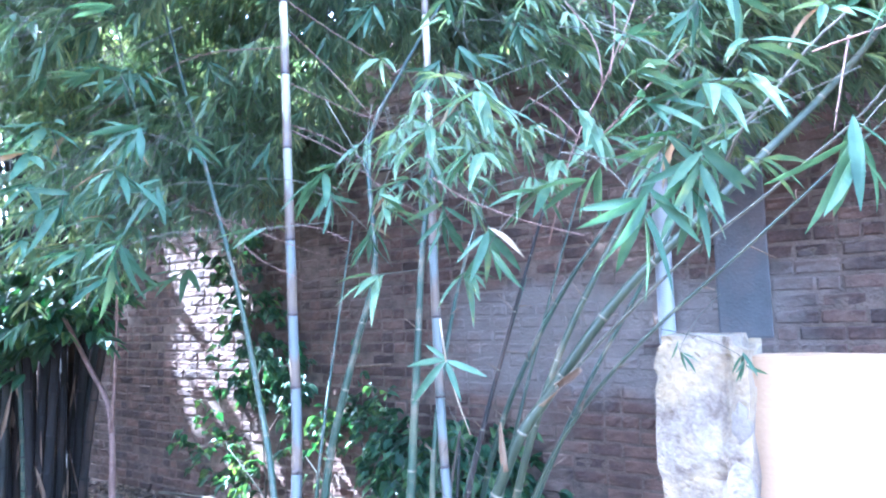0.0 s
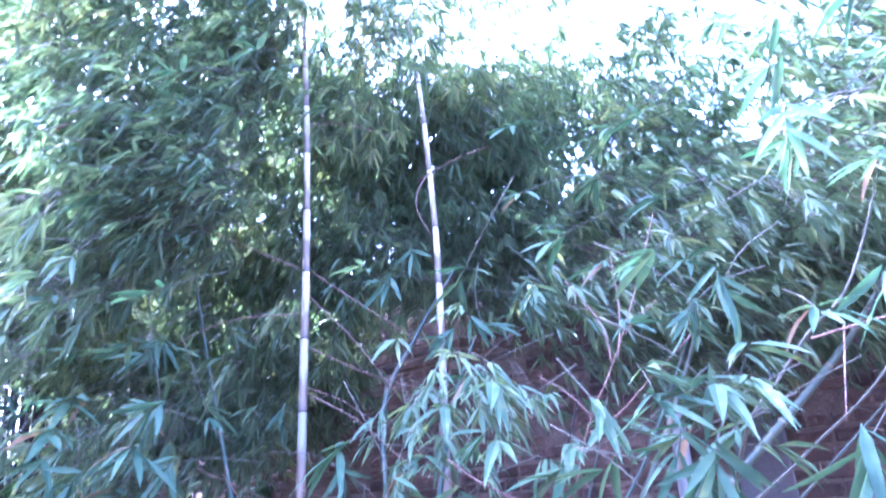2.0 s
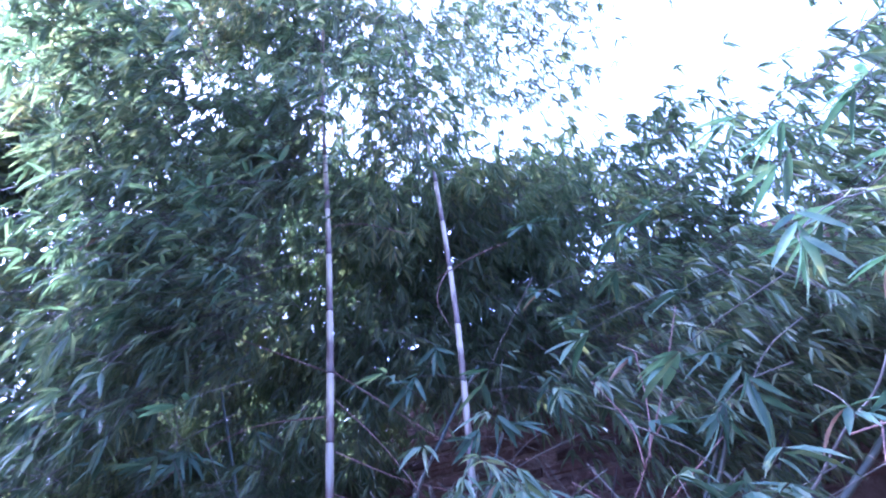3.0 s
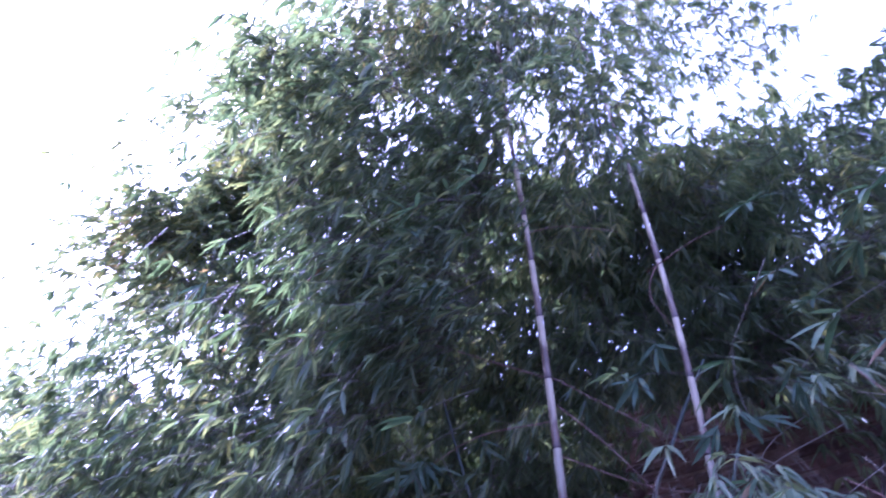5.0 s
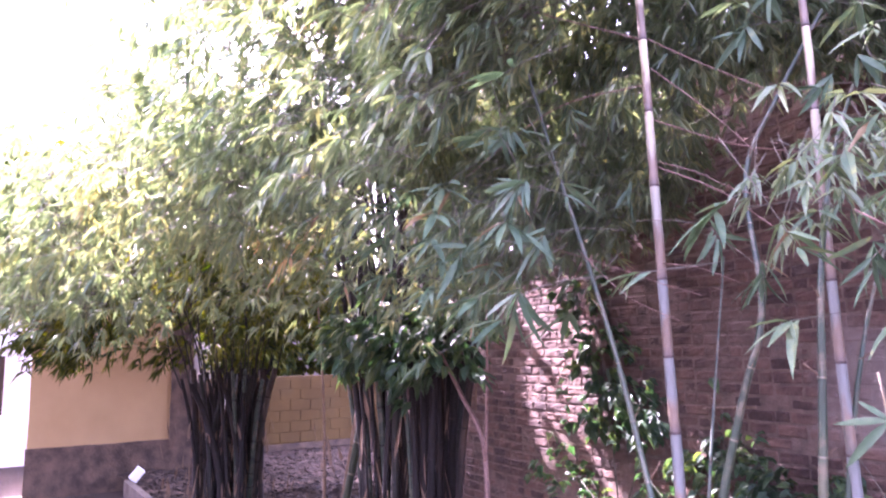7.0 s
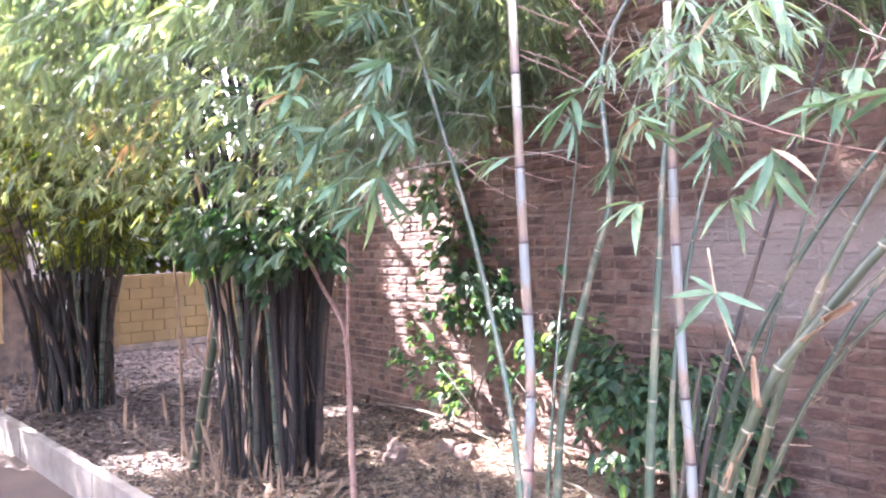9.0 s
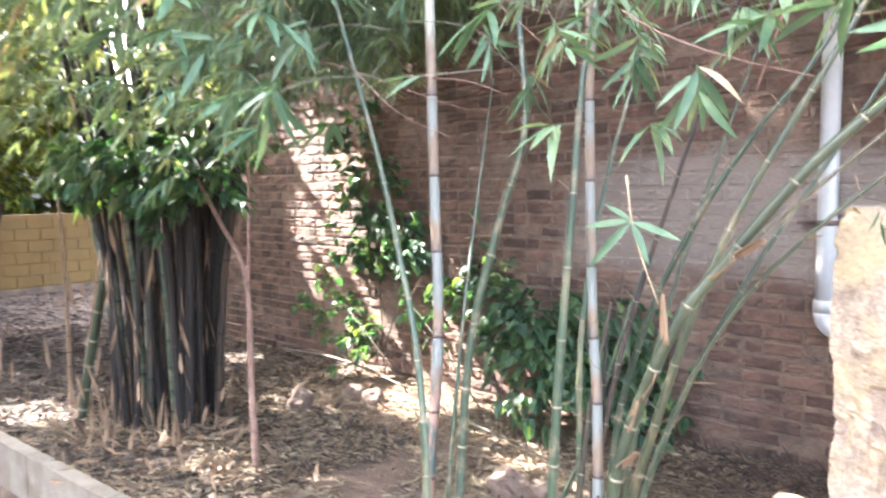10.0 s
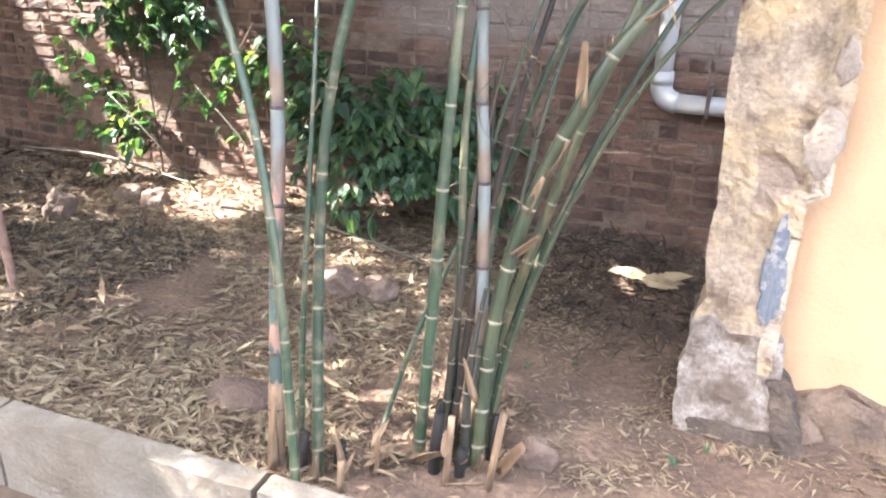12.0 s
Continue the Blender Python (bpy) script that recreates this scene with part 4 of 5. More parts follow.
twig((-1.47, 2.87, 3.0), (-1.33, 3.0, 2.81), (-1.18, 3.0, 2.65), (-1.05, 3.0, 2.5))
twig((-1.47, 2.87, 2.58), (-1.36, 3.0, 2.52), (-1.2, 3.0, 2.42), (-1.0, 3.0, 2.33))
twig((-2.06, 2.8, 2.29), (-1.67, 2.8, 2.16), (-1.39, 2.8, 2.06), (-1.2, 2.8, 2.0))
wisp((-1.14, 3.25, 1.25), (-1.25, 3.25, 1.19), (-1.26, 3.25, 1.1), (-1.19, 3.25, 1.02), (-1.05, 3.25, 1.02))
wisp((-0.9, 3.1, 1.2), (-0.8, 3.08, 1.3), (-0.72, 3.08, 1.27), (-0.66, 3.1, 1.16))
wisp((-0.9, 3.1, 1.2), (-0.85, 3.05, 1.1), (-0.72, 3.04, 1.06), (-0.6, 3.06, 0.98))
wisp((-0.9, 3.12, 1.46), (-0.82, 3.08, 1.4), (-0.74, 3.06, 1.28), (-0.7, 3.05, 1.1))
# sheaths and torn stubs at the nodes
def sheath(parent, p, way, size, spread):
    v, f = [], []
    way = Vector(way).normalized()
    a = way.orthogonal().normalized()
    b = way.cross(a)
    for i in range(6):
        u = i / 5
        for k in range(5):
            an = (k - 2) / 2 * spread * (1 - u * 0.75)
            r = size * (0.10 + 0.05 * u)
            v.append(tuple(Vector(p) + way * size * u + (a * math.cos(an) + b * math.sin(an)) * r))
    for i in range(5):
        for k in range(4):
            q = i * 5 + k
            f.append((q, q + 1, q + 6, q + 5))
    ob = part("sheath", (v, f, 1), M["sheath"], parent, "papery brown sheath")
    s = ob.modifiers.new("thickness", "SOLIDIFY")
    s.thickness = 0.0015


for p, w, s in [((-0.585, 3.075, 1.20), (-0.1, -0.2, 1), 0.17), ((-0.455, 3.115, 1.43), (0.5, -0.1, 0.5), 0.14), ((-0.67, 3.075, 1.0), (0.35, -0.15, 0.75), 0.12),
                ((-0.715, 3.07, 0.88), (0.2, -0.2, 0.6), 0.13), ((-1.38, 2.67, 0.02), (0, -0.1, 1), 0.24), ((-0.8, 2.95, 0.28), (-0.3, -0.2, 0.9), 0.15),
                ((-0.38, 3.1, 1.5), (0.7, -0.2, 0.35), 0.12), ((-0.745, 3.06, 0.74), (0.6, -0.2, 0.5), 0.12), ((-1.0, 2.9, 0.02), (0.6, -0.3, 0.4), 0.18),
                ((-1.15, 2.74, 0.0), (-0.2, -0.2, 1), 0.2), ((-1.08, 2.8, 0.0), (0.1, -0.2, 1), 0.17), ((-0.72, 2.97, 0.0), (0.3, -0.2, 0.7), 0.2)]:
    sheath(clump, p, w, s, 2.2)
for p, w, s in [((-0.85, 2.86, 0), (0.05, 0, 1), 0.26), ((-0.72, 2.9, 0), (0.12, 0, 1), 0.3), ((-1.13, 2.68, 0), (0.05, 0, 1), 0.12), ((0.42, 3.3, -0.02), (0.02, 0, 1), 0.14)]:
    q = Vector(p)
    part("cut_stub", tube([q + Vector(w).normalized() * s * k / 3 for k in range(4)], lambda u: 0.012, 8) + (1,), M["sheath"], clump, "cut dry cane stub")

for q, r in FEET[:8]:
    for k in range(1):
        a = rng.uniform(3.4, 6.0)
        sheath(clump, q + Vector((math.cos(a) * r, math.sin(a) * r, 0.02 + 0.12 * k)), (math.cos(a) * 0.25, math.sin(a) * 0.25, 1), rng.uniform(0.08, 0.15), 2.8)
    sheath(clump, q + Vector((rng.uniform(-0.1, 0.1), -0.05, 0.03)), (rng.uniform(-1, 1), -0.5, 0.2), rng.uniform(0.1, 0.17), 1.6)

n = 60
q = np.stack([-0.92 + 0.2 * RNG.normal(size=n), 2.98 + 0.12 * RNG.normal(size=n), 0.01 + 0.2 * RNG.random(n) ** 2.5], 1)
q[:14, 0] -= 0.34
q[:14, 1] -= 0.26
stuff("torn_sheath", leaves(q, unit(n) * 0.8 + np.array([0, -0.1, 0.45]), unit(n) + np.array([0.2, -0.8, 0]), 0.04 + 0.08 * RNG.random(n), 0.006 + 0.009 * RNG.random(n), 0.25 * RNG.random(n), True), M["sheath"], clump)
for x, y, h in ((-0.97, 3.06, 0.16), (-0.88, 3.1, 0.3), (-0.83, 2.92, 0.1), (-0.91, 2.9, 0.22), (-0.76, 3.04, 0.18), (-1.3, 2.72, 0.14), (-1.2, 2.78, 0.1)):
    part("dead_stump", tube([Vector((x, y, -0.02)), Vector((x + 0.004, y, h * 0.5)), Vector((x + 0.01, y + 0.006, h))], lambda u: 0.021 - 0.004 * u, 9) + (1,), M["culm_dark"], clump, "blackened stump of an old cane")

# leaf sprays seen one by one
def scatter(lo, hi, count, reach=(0.13, 0.19), turn=(0.0, 6.28), ahead=0.6, dry=4):
    """Leaf fans spread evenly through a box of the crown's outside."""
    done = []
    for i in range(count):
        best = max((Vector([rng.uniform(a, b) for a, b in zip(lo, hi)]) for _ in range(12)), key=lambda q: min([(q - d).length for d in done] or [1]))
        done.append(best)
        a = rng.uniform(*turn)
        spray_part(clump, best, (math.cos(a), math.sin(a) * ahead - (0.5 if ahead < 1 else 0), -0.38), rng.choice((5, 6, 7, 7)), rng.uniform(*reach), rng, dry=1 if i % dry == 0 else 0)


scatter((-0.9, 2.35, 2.05), (0.4, 2.58, 2.25), 8)
scatter((-0.6, 2.45, 2.25), (0.2, 2.65, 2.75), 4)
scatter((0.2, 2.25, 2.05), (0.65, 2.45, 2.55), 3)
scatter((-2.2, 2.15, 1.85), (-1.35, 2.45, 2.15), 6)
scatter((-2.9, 2.1, 2.1), (-1.4, 2.45, 2.7), 8)
scatter((0.55, 2.2, 2.6), (0.9, 2.4, 3.05), 8, (0.11, 0.15), turn=(2.3, 3.8), dry=20)
scatter((-2.6, 1.9, 2.9), (-1.3, 2.4, 3.4), 6)
scatter((-3.1, 1.85, 2.5), (-0.9, 2.1, 3.6), 20, (0.12, 0.16), (3.3, 5.6), 1.0, 5)
scatter((-0.3, 2.7, 2.65), (0.2, 3.0, 3.4), 9, (0.12, 0.16), (3.3, 5.6), 1.0, 5)
scatter((-3.0, 1.85, 2.12), (-1.6, 2.05, 2.6), 9, (0.16, 0.2), (3.4, 5.9), 1.0, 3)
scatter((-1.75, 1.85, 1.98), (-1.3, 2.05, 2.3), 5, (0.16, 0.2), (3.4, 5.9), 1.0, 3)
FACE, ALONG = Vector((0.6, -0.8, -0.1)).normalized(), Vector((0.8, 0.6, 0))


def fan(hub, aside, rise, count, size, dry=0, spread=1.25):
    """A hand of leaves at a twig's end, spread about the way it hangs: aside along the bed, rise upwards."""
    hub = Vector(hub)
    aim = (ALONG * aside + Vector((0, 0, rise))).normalized()
    side = aim.cross(FACE).normalized()
    back = side * rng.choice((-1, 1))
    line = spline([hub - aim * 0.14 + back * 0.22 - FACE * 0.08, hub - aim * 0.08 + back * 0.09 - FACE * 0.03, hub, hub + aim * 0.03], 8)
    ob = part("leaf_spray", tube(line, lambda u: 0.0018 * (1 - 0.5 * u), 5) + (1,), M["culm_thin"], clump)
    for i in range(count):
        a = spread * (2 * (i + rng.uniform(0.25, 0.75)) / count - 1)
        d = aim * math.cos(a) + side * math.sin(a) + FACE * rng.uniform(-0.6, 0.6) - Vector((0, 0, 0.12))
        d.normalize()
        up = FACE * 0.8 + unit_vector() * 0.9 + Vector((0, 0, 0.35))
        up = (up - d * up.dot(d)).normalized()
        s = size * (1.08 - 0.3 * abs(a) / spread) * rng.uniform(0.8, 1.12)
        p = hub - aim * rng.uniform(-0.03, 0.05)
        m = Matrix((d, up.cross(d), up)).transposed().to_quaternion()
        part("leaf", DRY_SHAPE if i < dry else rng.choice(LEAF_SHAPES), None, ob, "pale dry curled leaf" if i < dry else "", Matrix.LocRotScale(p, m, (s, s, s)))


def unit_vector():
    return Vector((rng.gauss(0, 1), rng.gauss(0, 1), rng.gauss(0, 1))).normalized()


# low hands of leaves before the first cane and towards the second clump
fan((-1.283, 2.082, 2.362), -0.8, -0.5, 8, 0.151)
fan((-1.152, 1.96, 1.972), -0.35, -0.9, 10, 0.189)
fan((-1.28, 2.16, 2.19), -0.5, -0.8, 8, 0.151)
fan((-1.519, 2.246, 2.409), -0.5, -0.7, 8, 0.151, 1)
fan((-1.55, 2.0, 2.16), -0.6, -0.7, 9, 0.167)
fan((-1.785, 2.38, 2.69), -0.3, -0.9, 9, 0.151)
fan((-1.86, 2.777, 2.90), 0.2, -0.8, 8, 0.136)
fan((-2.767, 2.26, 2.568), -0.7, -0.4, 9, 0.158)
fan((-1.726, 2.987, 2.511), -0.2, -1.0, 5, 0.144, spread=0.7)
fan((-1.637, 2.24, 2.646), -0.6, -0.6, 8, 0.151)
fan((-1.887, 2.255, 2.909), -0.7, -0.4, 9, 0.167)
fan((-2.425, 2.484, 3.09), -0.5, -0.6, 9, 0.167)
fan((-1.62, 2.09, 3.28), 0.3, -0.8, 6, 0.129)
fan((-1.788, 2.212, 3.416), 0.6, -0.4, 5, 0.113)
fan((-2.295, 1.492, 3.6), -0.6, -0.5, 8, 0.144)
# about the second cane
fan((-0.894, 2.536, 2.17), 0.2, -0.6, 8, 0.129)
fan((-0.87, 2.71, 2.045), -0.1, -1.0, 9, 0.151, 1)
fan((-0.50, 2.6, 2.17), 0.3, -0.7, 6, 0.0981)
fan((-0.357, 2.432, 2.02), -0.1, -1.0, 9, 0.144)
fan((-0.187, 2.394, 1.937), 0.1, -1.0, 8, 0.158, 1)
fan((-0.968, 3.015, 3.129), 0.1, -0.8, 7, 0.144)
fan((-0.606, 2.978, 2.70), 0.6, -0.4, 8, 0.144)
fan((-0.767, 2.968, 2.675), -0.6, -0.6, 9, 0.151)
fan((-0.606, 2.93, 2.516), 0.1, -0.9, 6, 0.167)
fan((-0.476, 3.114, 2.81), 0.3, -0.7, 8, 0.151)
fan((-0.965, 2.87, 2.947), -0.4, -0.5, 8, 0.151)
fan((-0.481, 3.141, 2.839), 0.1, -1.0, 7, 0.129)
# over the plastered wall
fan((0.28, 2.21, 1.953), -0.2, -1.0, 10, 0.167, spread=1.5)
fan((0.359, 2.327, 2.072), -0.1, -1.0, 9, 0.174)
fan((0.629, 2.297, 2.048), 0.0, -1.0, 8, 0.189)
fan((0.674, 1.966, 2.529), -0.1, -1.0, 7, 0.126)
fan((0.36, 2.363, 2.39), -0.2, -0.9, 5, 0.108)
fan((0.365, 2.35, 2.205), -0.15, -0.9, 11, 0.15, spread=1.9)
fan((0.275, 2.36, 2.1), -0.3, -0.9, 8, 0.14, spread=1.5)
fan((0.43, 2.36, 2.42), 0.15, -1.0, 7, 0.13)
fan((0.35, 2.35, 2.38), -0.1, -1.0, 4, 0.1)
fan((0.725, 2.4, 2.37), -0.1, -1.0, 6, 0.16, spread=0.9)
fan((0.33, 2.33, 2.0), 0.2, -1.0, 8, 0.15)
fan((0.16, 3.42, 1.58), 0.2, -1.0, 7, 0.0981)
fan((-0.05, 3.42, 1.61), 0.2, -1.0, 5, 0.0832)
# the low twig with five leaves before the second cane
low = part("leaf_spray", tube(spline([(-0.37, 2.42, 1.75), (-0.355, 2.42, 1.64), (-0.33, 2.42, 1.56), (-0.285, 2.42, 1.45)], 8), lambda u: 0.003 * (1 - 0.5 * u), 5) + (1,), M["leaf_dry"], clump)
for i, (d, s) in enumerate((((0.95, 0.1, -0.3), 0.13), ((-0.72, -0.2, -0.75), 0.17), ((-0.98, 0.1, -0.1), 0.16), ((-0.8, 0.2, 0.45), 0.11), ((0.55, -0.2, -0.9), 0.12))):
    d = Vector(d).normalized()
    up = Vector((0.45, -0.7, 0.55))
    up = (up - d * up.dot(d)).normalized()
    m = Matrix((d, up.cross(d), up)).transposed()
    part("leaf", LEAF_SHAPES[i % 2], None, low, "", Matrix.LocRotScale((-0.355, 2.42, 1.64), m.to_quaternion(), (s, s, s)))

# crown of the clump, with some masses added to shade wall and bed
CROWN = [((-2.15, 2.1, 3.3), (0.75, 0.75, 1.15), 1150), ((0.5, 4.1, 3.2), (1.3, 0.9, 0.85), 1900), ((-2.5, 3.5, 3.9), (0.9, 1.0, 1.5), 1400), ((-1.55, 2.7, 4.4), (0.8, 0.8, 0.8), 800), ((-4.2, 0.8, 2.6), (1.3, 0.7, 0.65), 800), ((1.1, 3.2, 3.35), (0.4, 0.6, 0.5), 230), ((-3.2, 4.3, 4.9), (1.1, 0.8, 0.8), 900), ((-4.8, 4.4, 4.8), (1.0, 0.7, 0.6), 700), ((-1.5, 4.6, 4.75), (0.8, 0.4, 0.55), 750), ((-2.4, 2.6, 2.4), (0.6, 0.5, 0.5), 220)]
CROWN += [((-1.1, 4.35, 4.05), (1.9, 0.7, 0.85), 2700), ((1.9, 3.9, 3.3), (0.8, 0.8, 0.7), 500), ((-0.55, 2.75, 2.5), (0.45, 0.3, 0.25), 45), ((-1.75, 2.3, 3.5), (0.4, 0.4, 0.6), 300), ((-3.0, 1.6, 3.0), (0.8, 0.7, 0.8), 450), ((-0.2, 3.6, 2.75), (0.9, 0.5, 0.4), 260), ((-3.2, 4.2, 3.3), (0.8, 0.6, 0.7), 850), ((-6.9, 5.0, 3.4), (0.8, 0.7, 0.7), 420), ((-6.9, 4.6, 2.4), (0.7, 0.5, 0.5), 220), ((0.6, 3.5, 2.8), (0.7, 0.5, 0.35), 80)]
# leaf masses set on the sun's line to keep wall and ground dark
CROWN += [(tuple(Vector(q) + SUN * 4.4), (0.75, 0.45, 0.4), 420) for q in ((-2.9, 5.2, 1.35), (-2.2, 5.2, 1.2), (-1.9, 5.2, 2.6), (-2.4, 5.2, 3.0), (-0.6, 4.25, 0.1), (-0.3, 3.85, 0.1), (-1.2, 4.6, 0.3), (-0.9, 5.2, 0.9))]
# the first two were added to shade the near leaves and the pier
CROWN += [((-1.5, 1.8, 4.35), (0.65, 0.45, 0.45), 240), ((-2.2, 3.05, 3.2), (0.5, 0.35, 0.5), 260), ((-2.3, 3.1, 2.55), (0.5, 0.35, 0.35), 130), ((-2.35, 2.25, 4.65), (0.4, 0.3, 0.35), 200), ((-1.75, 3.7, 4.5), (0.8, 0.4, 0.45), 420)]
DENSE = [((-2.15, 3.6, 3.6), (0.55, 0.3, 0.25), 300), ((-1.72, 3.65, 3.5), (0.3, 0.3, 0.25), 160), ((-2.75, 3.6, 3.7), (0.35, 0.3, 0.25), 160), ((0.95, 3.2, 3.3), (0.35, 0.4, 0.65), 330), ((0.75, 2.9, 3.0), (0.25, 0.25, 0.3), 110), ((1.15, 3.0, 3.5), (0.35, 0.4, 0.6), 330)]
P = np.concatenate([cloud([(c, q, int(n * 1.45)) for c, q, n in CROWN]), cloud(DENSE, 1.0, -2.0)])
lv, tw = sprays(P, (-1.0, 3.0, 3.0), 0.09, 7, broad=0.095)
stuff("foliage", lv, M["leaf"], clump)
stuff("twig_mass", tw, M["culm_thin"], clump)

P = cloud([((-2.1, 2.4, 5.7), (1.1, 0.8, 0.8), 1400), ((-1.3, 3.3, 6.1), (1.5, 1.5, 1.5), 5000)])
lv, tw = sprays(P, (-1.2, 2.6, 4.0), 0.075, 7, broad=0.085, rich=False)
stuff("high_foliage", lv, M["leaf"], clump)
stuff("high_twig_mass", tw, M["culm_thin"], clump)

P = cloud([((-0.3, 2.5, 2.1), (0.95, 0.2, 0.2), 10), ((-1.9, 2.35, 2.15), (0.6, 0.25, 0.25), 22), ((0.35, 2.45, 2.3), (0.4, 0.25, 0.3), 6)])
P = P[P[:, 1] > 2.2]
lv, tw = sprays(P, (-0.8, 3.0, 2.6), 0.125, 7)
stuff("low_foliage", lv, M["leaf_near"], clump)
stuff("low_twig_mass", tw, M["culm_thin"], clump)

# ---- second and third clumps ----
def dark_clump(base, spread, count, height, crown, seed, size, label, stout, far_leaf=False, cut=0.0, thick=1.0):
    """A crowded stool of old canes under a leafy crown; cut: the height at which the old canes end and thin shoots go on."""
    r = random.Random(seed)
    ob = empty("bamboo_clump", base, label, "bamboo", "bamboo clumps")
    feet = []
    for i in range(count):
        a, d = i * 2.4 + r.uniform(-0.9, 0.9), ((i + r.uniform(0, 1.2)) / count) ** 0.5
        x, y = base[0] + spread[0] * d * math.cos(a), base[1] + spread[1] * d * math.sin(a)
        flare_out = 0.08 if cut else 0.35
        lx, ly = (x - base[0]) * flare_out + r.gauss(0, 0.09 if cut else 0.27), (y - base[1]) * flare_out + r.gauss(0, 0.12)
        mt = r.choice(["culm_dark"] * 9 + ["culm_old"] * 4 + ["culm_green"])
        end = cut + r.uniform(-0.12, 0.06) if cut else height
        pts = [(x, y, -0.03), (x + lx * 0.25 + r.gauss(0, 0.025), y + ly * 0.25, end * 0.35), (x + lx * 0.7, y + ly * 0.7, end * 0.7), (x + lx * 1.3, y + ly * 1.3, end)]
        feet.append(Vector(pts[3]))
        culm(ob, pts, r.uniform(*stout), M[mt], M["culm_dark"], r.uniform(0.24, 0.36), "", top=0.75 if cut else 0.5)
    for q in feet if cut else ():
        if r.random() < 0.55:
            w = (q - Vector(base)) * 0.55
            line = spline([q - Vector((0, 0, 0.12)), q + Vector((w.x * 0.5, w.y * 0.5, 0.4)), q + Vector((w.x * 1.7 + r.gauss(0, 0.15), w.y * 1.7 + r.gauss(0, 0.15), 1.1 + r.uniform(0, 0.5)))], 9)
            part("shoot", tube(line, lambda u: 0.011 * (1 - 0.6 * u), 6) + (1,), M["culm_old"], ob)
    p = cloud([(c, q, int(n * thick)) for c, q, n in crown], 1.05)
    l2, t2 = sprays(p, (base[0], base[1], height * 0.7), size, 7, rich=False)
    stuff("foliage", l2, M["leaf_far" if far_leaf else "leaf"], ob)
    stuff("twig_mass", t2, M["culm_thin"], ob)
    # torn sheaths hanging on the canes and heaped about their feet
    n = count * 4
    q = np.stack([base[0] + spread[0] * 0.75 * RNG.normal(size=n), base[1] - 0.12 + spread[1] * 0.75 * RNG.normal(size=n), 1.35 * RNG.random(n) ** 2.2], 1)
    w = unit(n) * 0.22 + np.array([0, 0, 1.0])
    ln = 0.08 + 0.3 * RNG.random(n)
    stuff("torn_sheath", leaves(q, w, unit(n) + np.array([0.3, -0.8, 0]), ln, 0.006 + 0.012 * RNG.random(n), 0.2 * RNG.random(n), True), M["sheath"], ob)
    return ob


# masses over the road and behind the canes were added for shade
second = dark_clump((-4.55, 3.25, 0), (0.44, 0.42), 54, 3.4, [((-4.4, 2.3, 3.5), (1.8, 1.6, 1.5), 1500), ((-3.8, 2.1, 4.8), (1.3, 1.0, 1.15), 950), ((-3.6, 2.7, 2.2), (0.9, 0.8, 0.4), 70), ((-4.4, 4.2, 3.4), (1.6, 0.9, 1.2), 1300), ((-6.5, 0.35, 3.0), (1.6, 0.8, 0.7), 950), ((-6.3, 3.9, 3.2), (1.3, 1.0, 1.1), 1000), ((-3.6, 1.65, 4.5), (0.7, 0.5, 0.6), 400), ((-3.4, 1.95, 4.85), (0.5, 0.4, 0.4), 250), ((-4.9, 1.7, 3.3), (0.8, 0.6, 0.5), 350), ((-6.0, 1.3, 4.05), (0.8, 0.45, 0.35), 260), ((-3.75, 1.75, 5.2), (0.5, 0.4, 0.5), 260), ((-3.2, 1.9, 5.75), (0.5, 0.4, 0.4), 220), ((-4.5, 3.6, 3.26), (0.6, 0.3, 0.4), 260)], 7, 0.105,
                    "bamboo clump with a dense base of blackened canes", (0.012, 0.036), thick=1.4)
culm(second, [(-5.12, 2.77, -0.03), (-5.0, 2.82, 0.5), (-4.8, 2.87, 1.1), (-4.62, 2.9, 1.7), (-4.4, 2.9, 2.5)], 0.036, M["culm_olive"], M["ring_pale"], 0.32, "stout olive green leaning cane")
culm(second, [(-5.2, 2.8, -0.03), (-5.12, 2.85, 0.5), (-4.98, 2.9, 1.1), (-4.85, 2.95, 1.8), (-4.7, 2.9, 2.5)], 0.022, M["sheath"], M["ring_dark"], 0.3, "tan papery cane")
culm(second, [(-5.62, 2.87, -0.03), (-5.68, 2.9, 0.7), (-5.76, 2.92, 1.4), (-5.9, 2.9, 2.4)], 0.017, M["sheath"], M["ring_dark"], 0.16, "thin tan cane with close joints")
CROWN_AND_SHADE = [((-8.6, 2.3, 3.1), (2.1, 2.0, 1.5), 2000), ((-9.3, 0.9, 2.6), (1.6, 1.2, 1.0), 1100), ((-9.5, 3.5, 3.3), (1.5, 1.5, 1.2), 1000), ((-6.8, 2.5, 3.6), (1.2, 1.1, 1.2), 800), ((-11, 2.2, 3.4), (1.3, 1.2, 1.0), 900), ((-12, 3.3, 3.0), (1.2, 1.0, 0.9), 600), ((-7.6, 1.0, 3.4), (1.4, 0.9, 0.6), 900), ((-12.5, 1.8, 4.2), (1.6, 1.3, 0.9), 1100)]
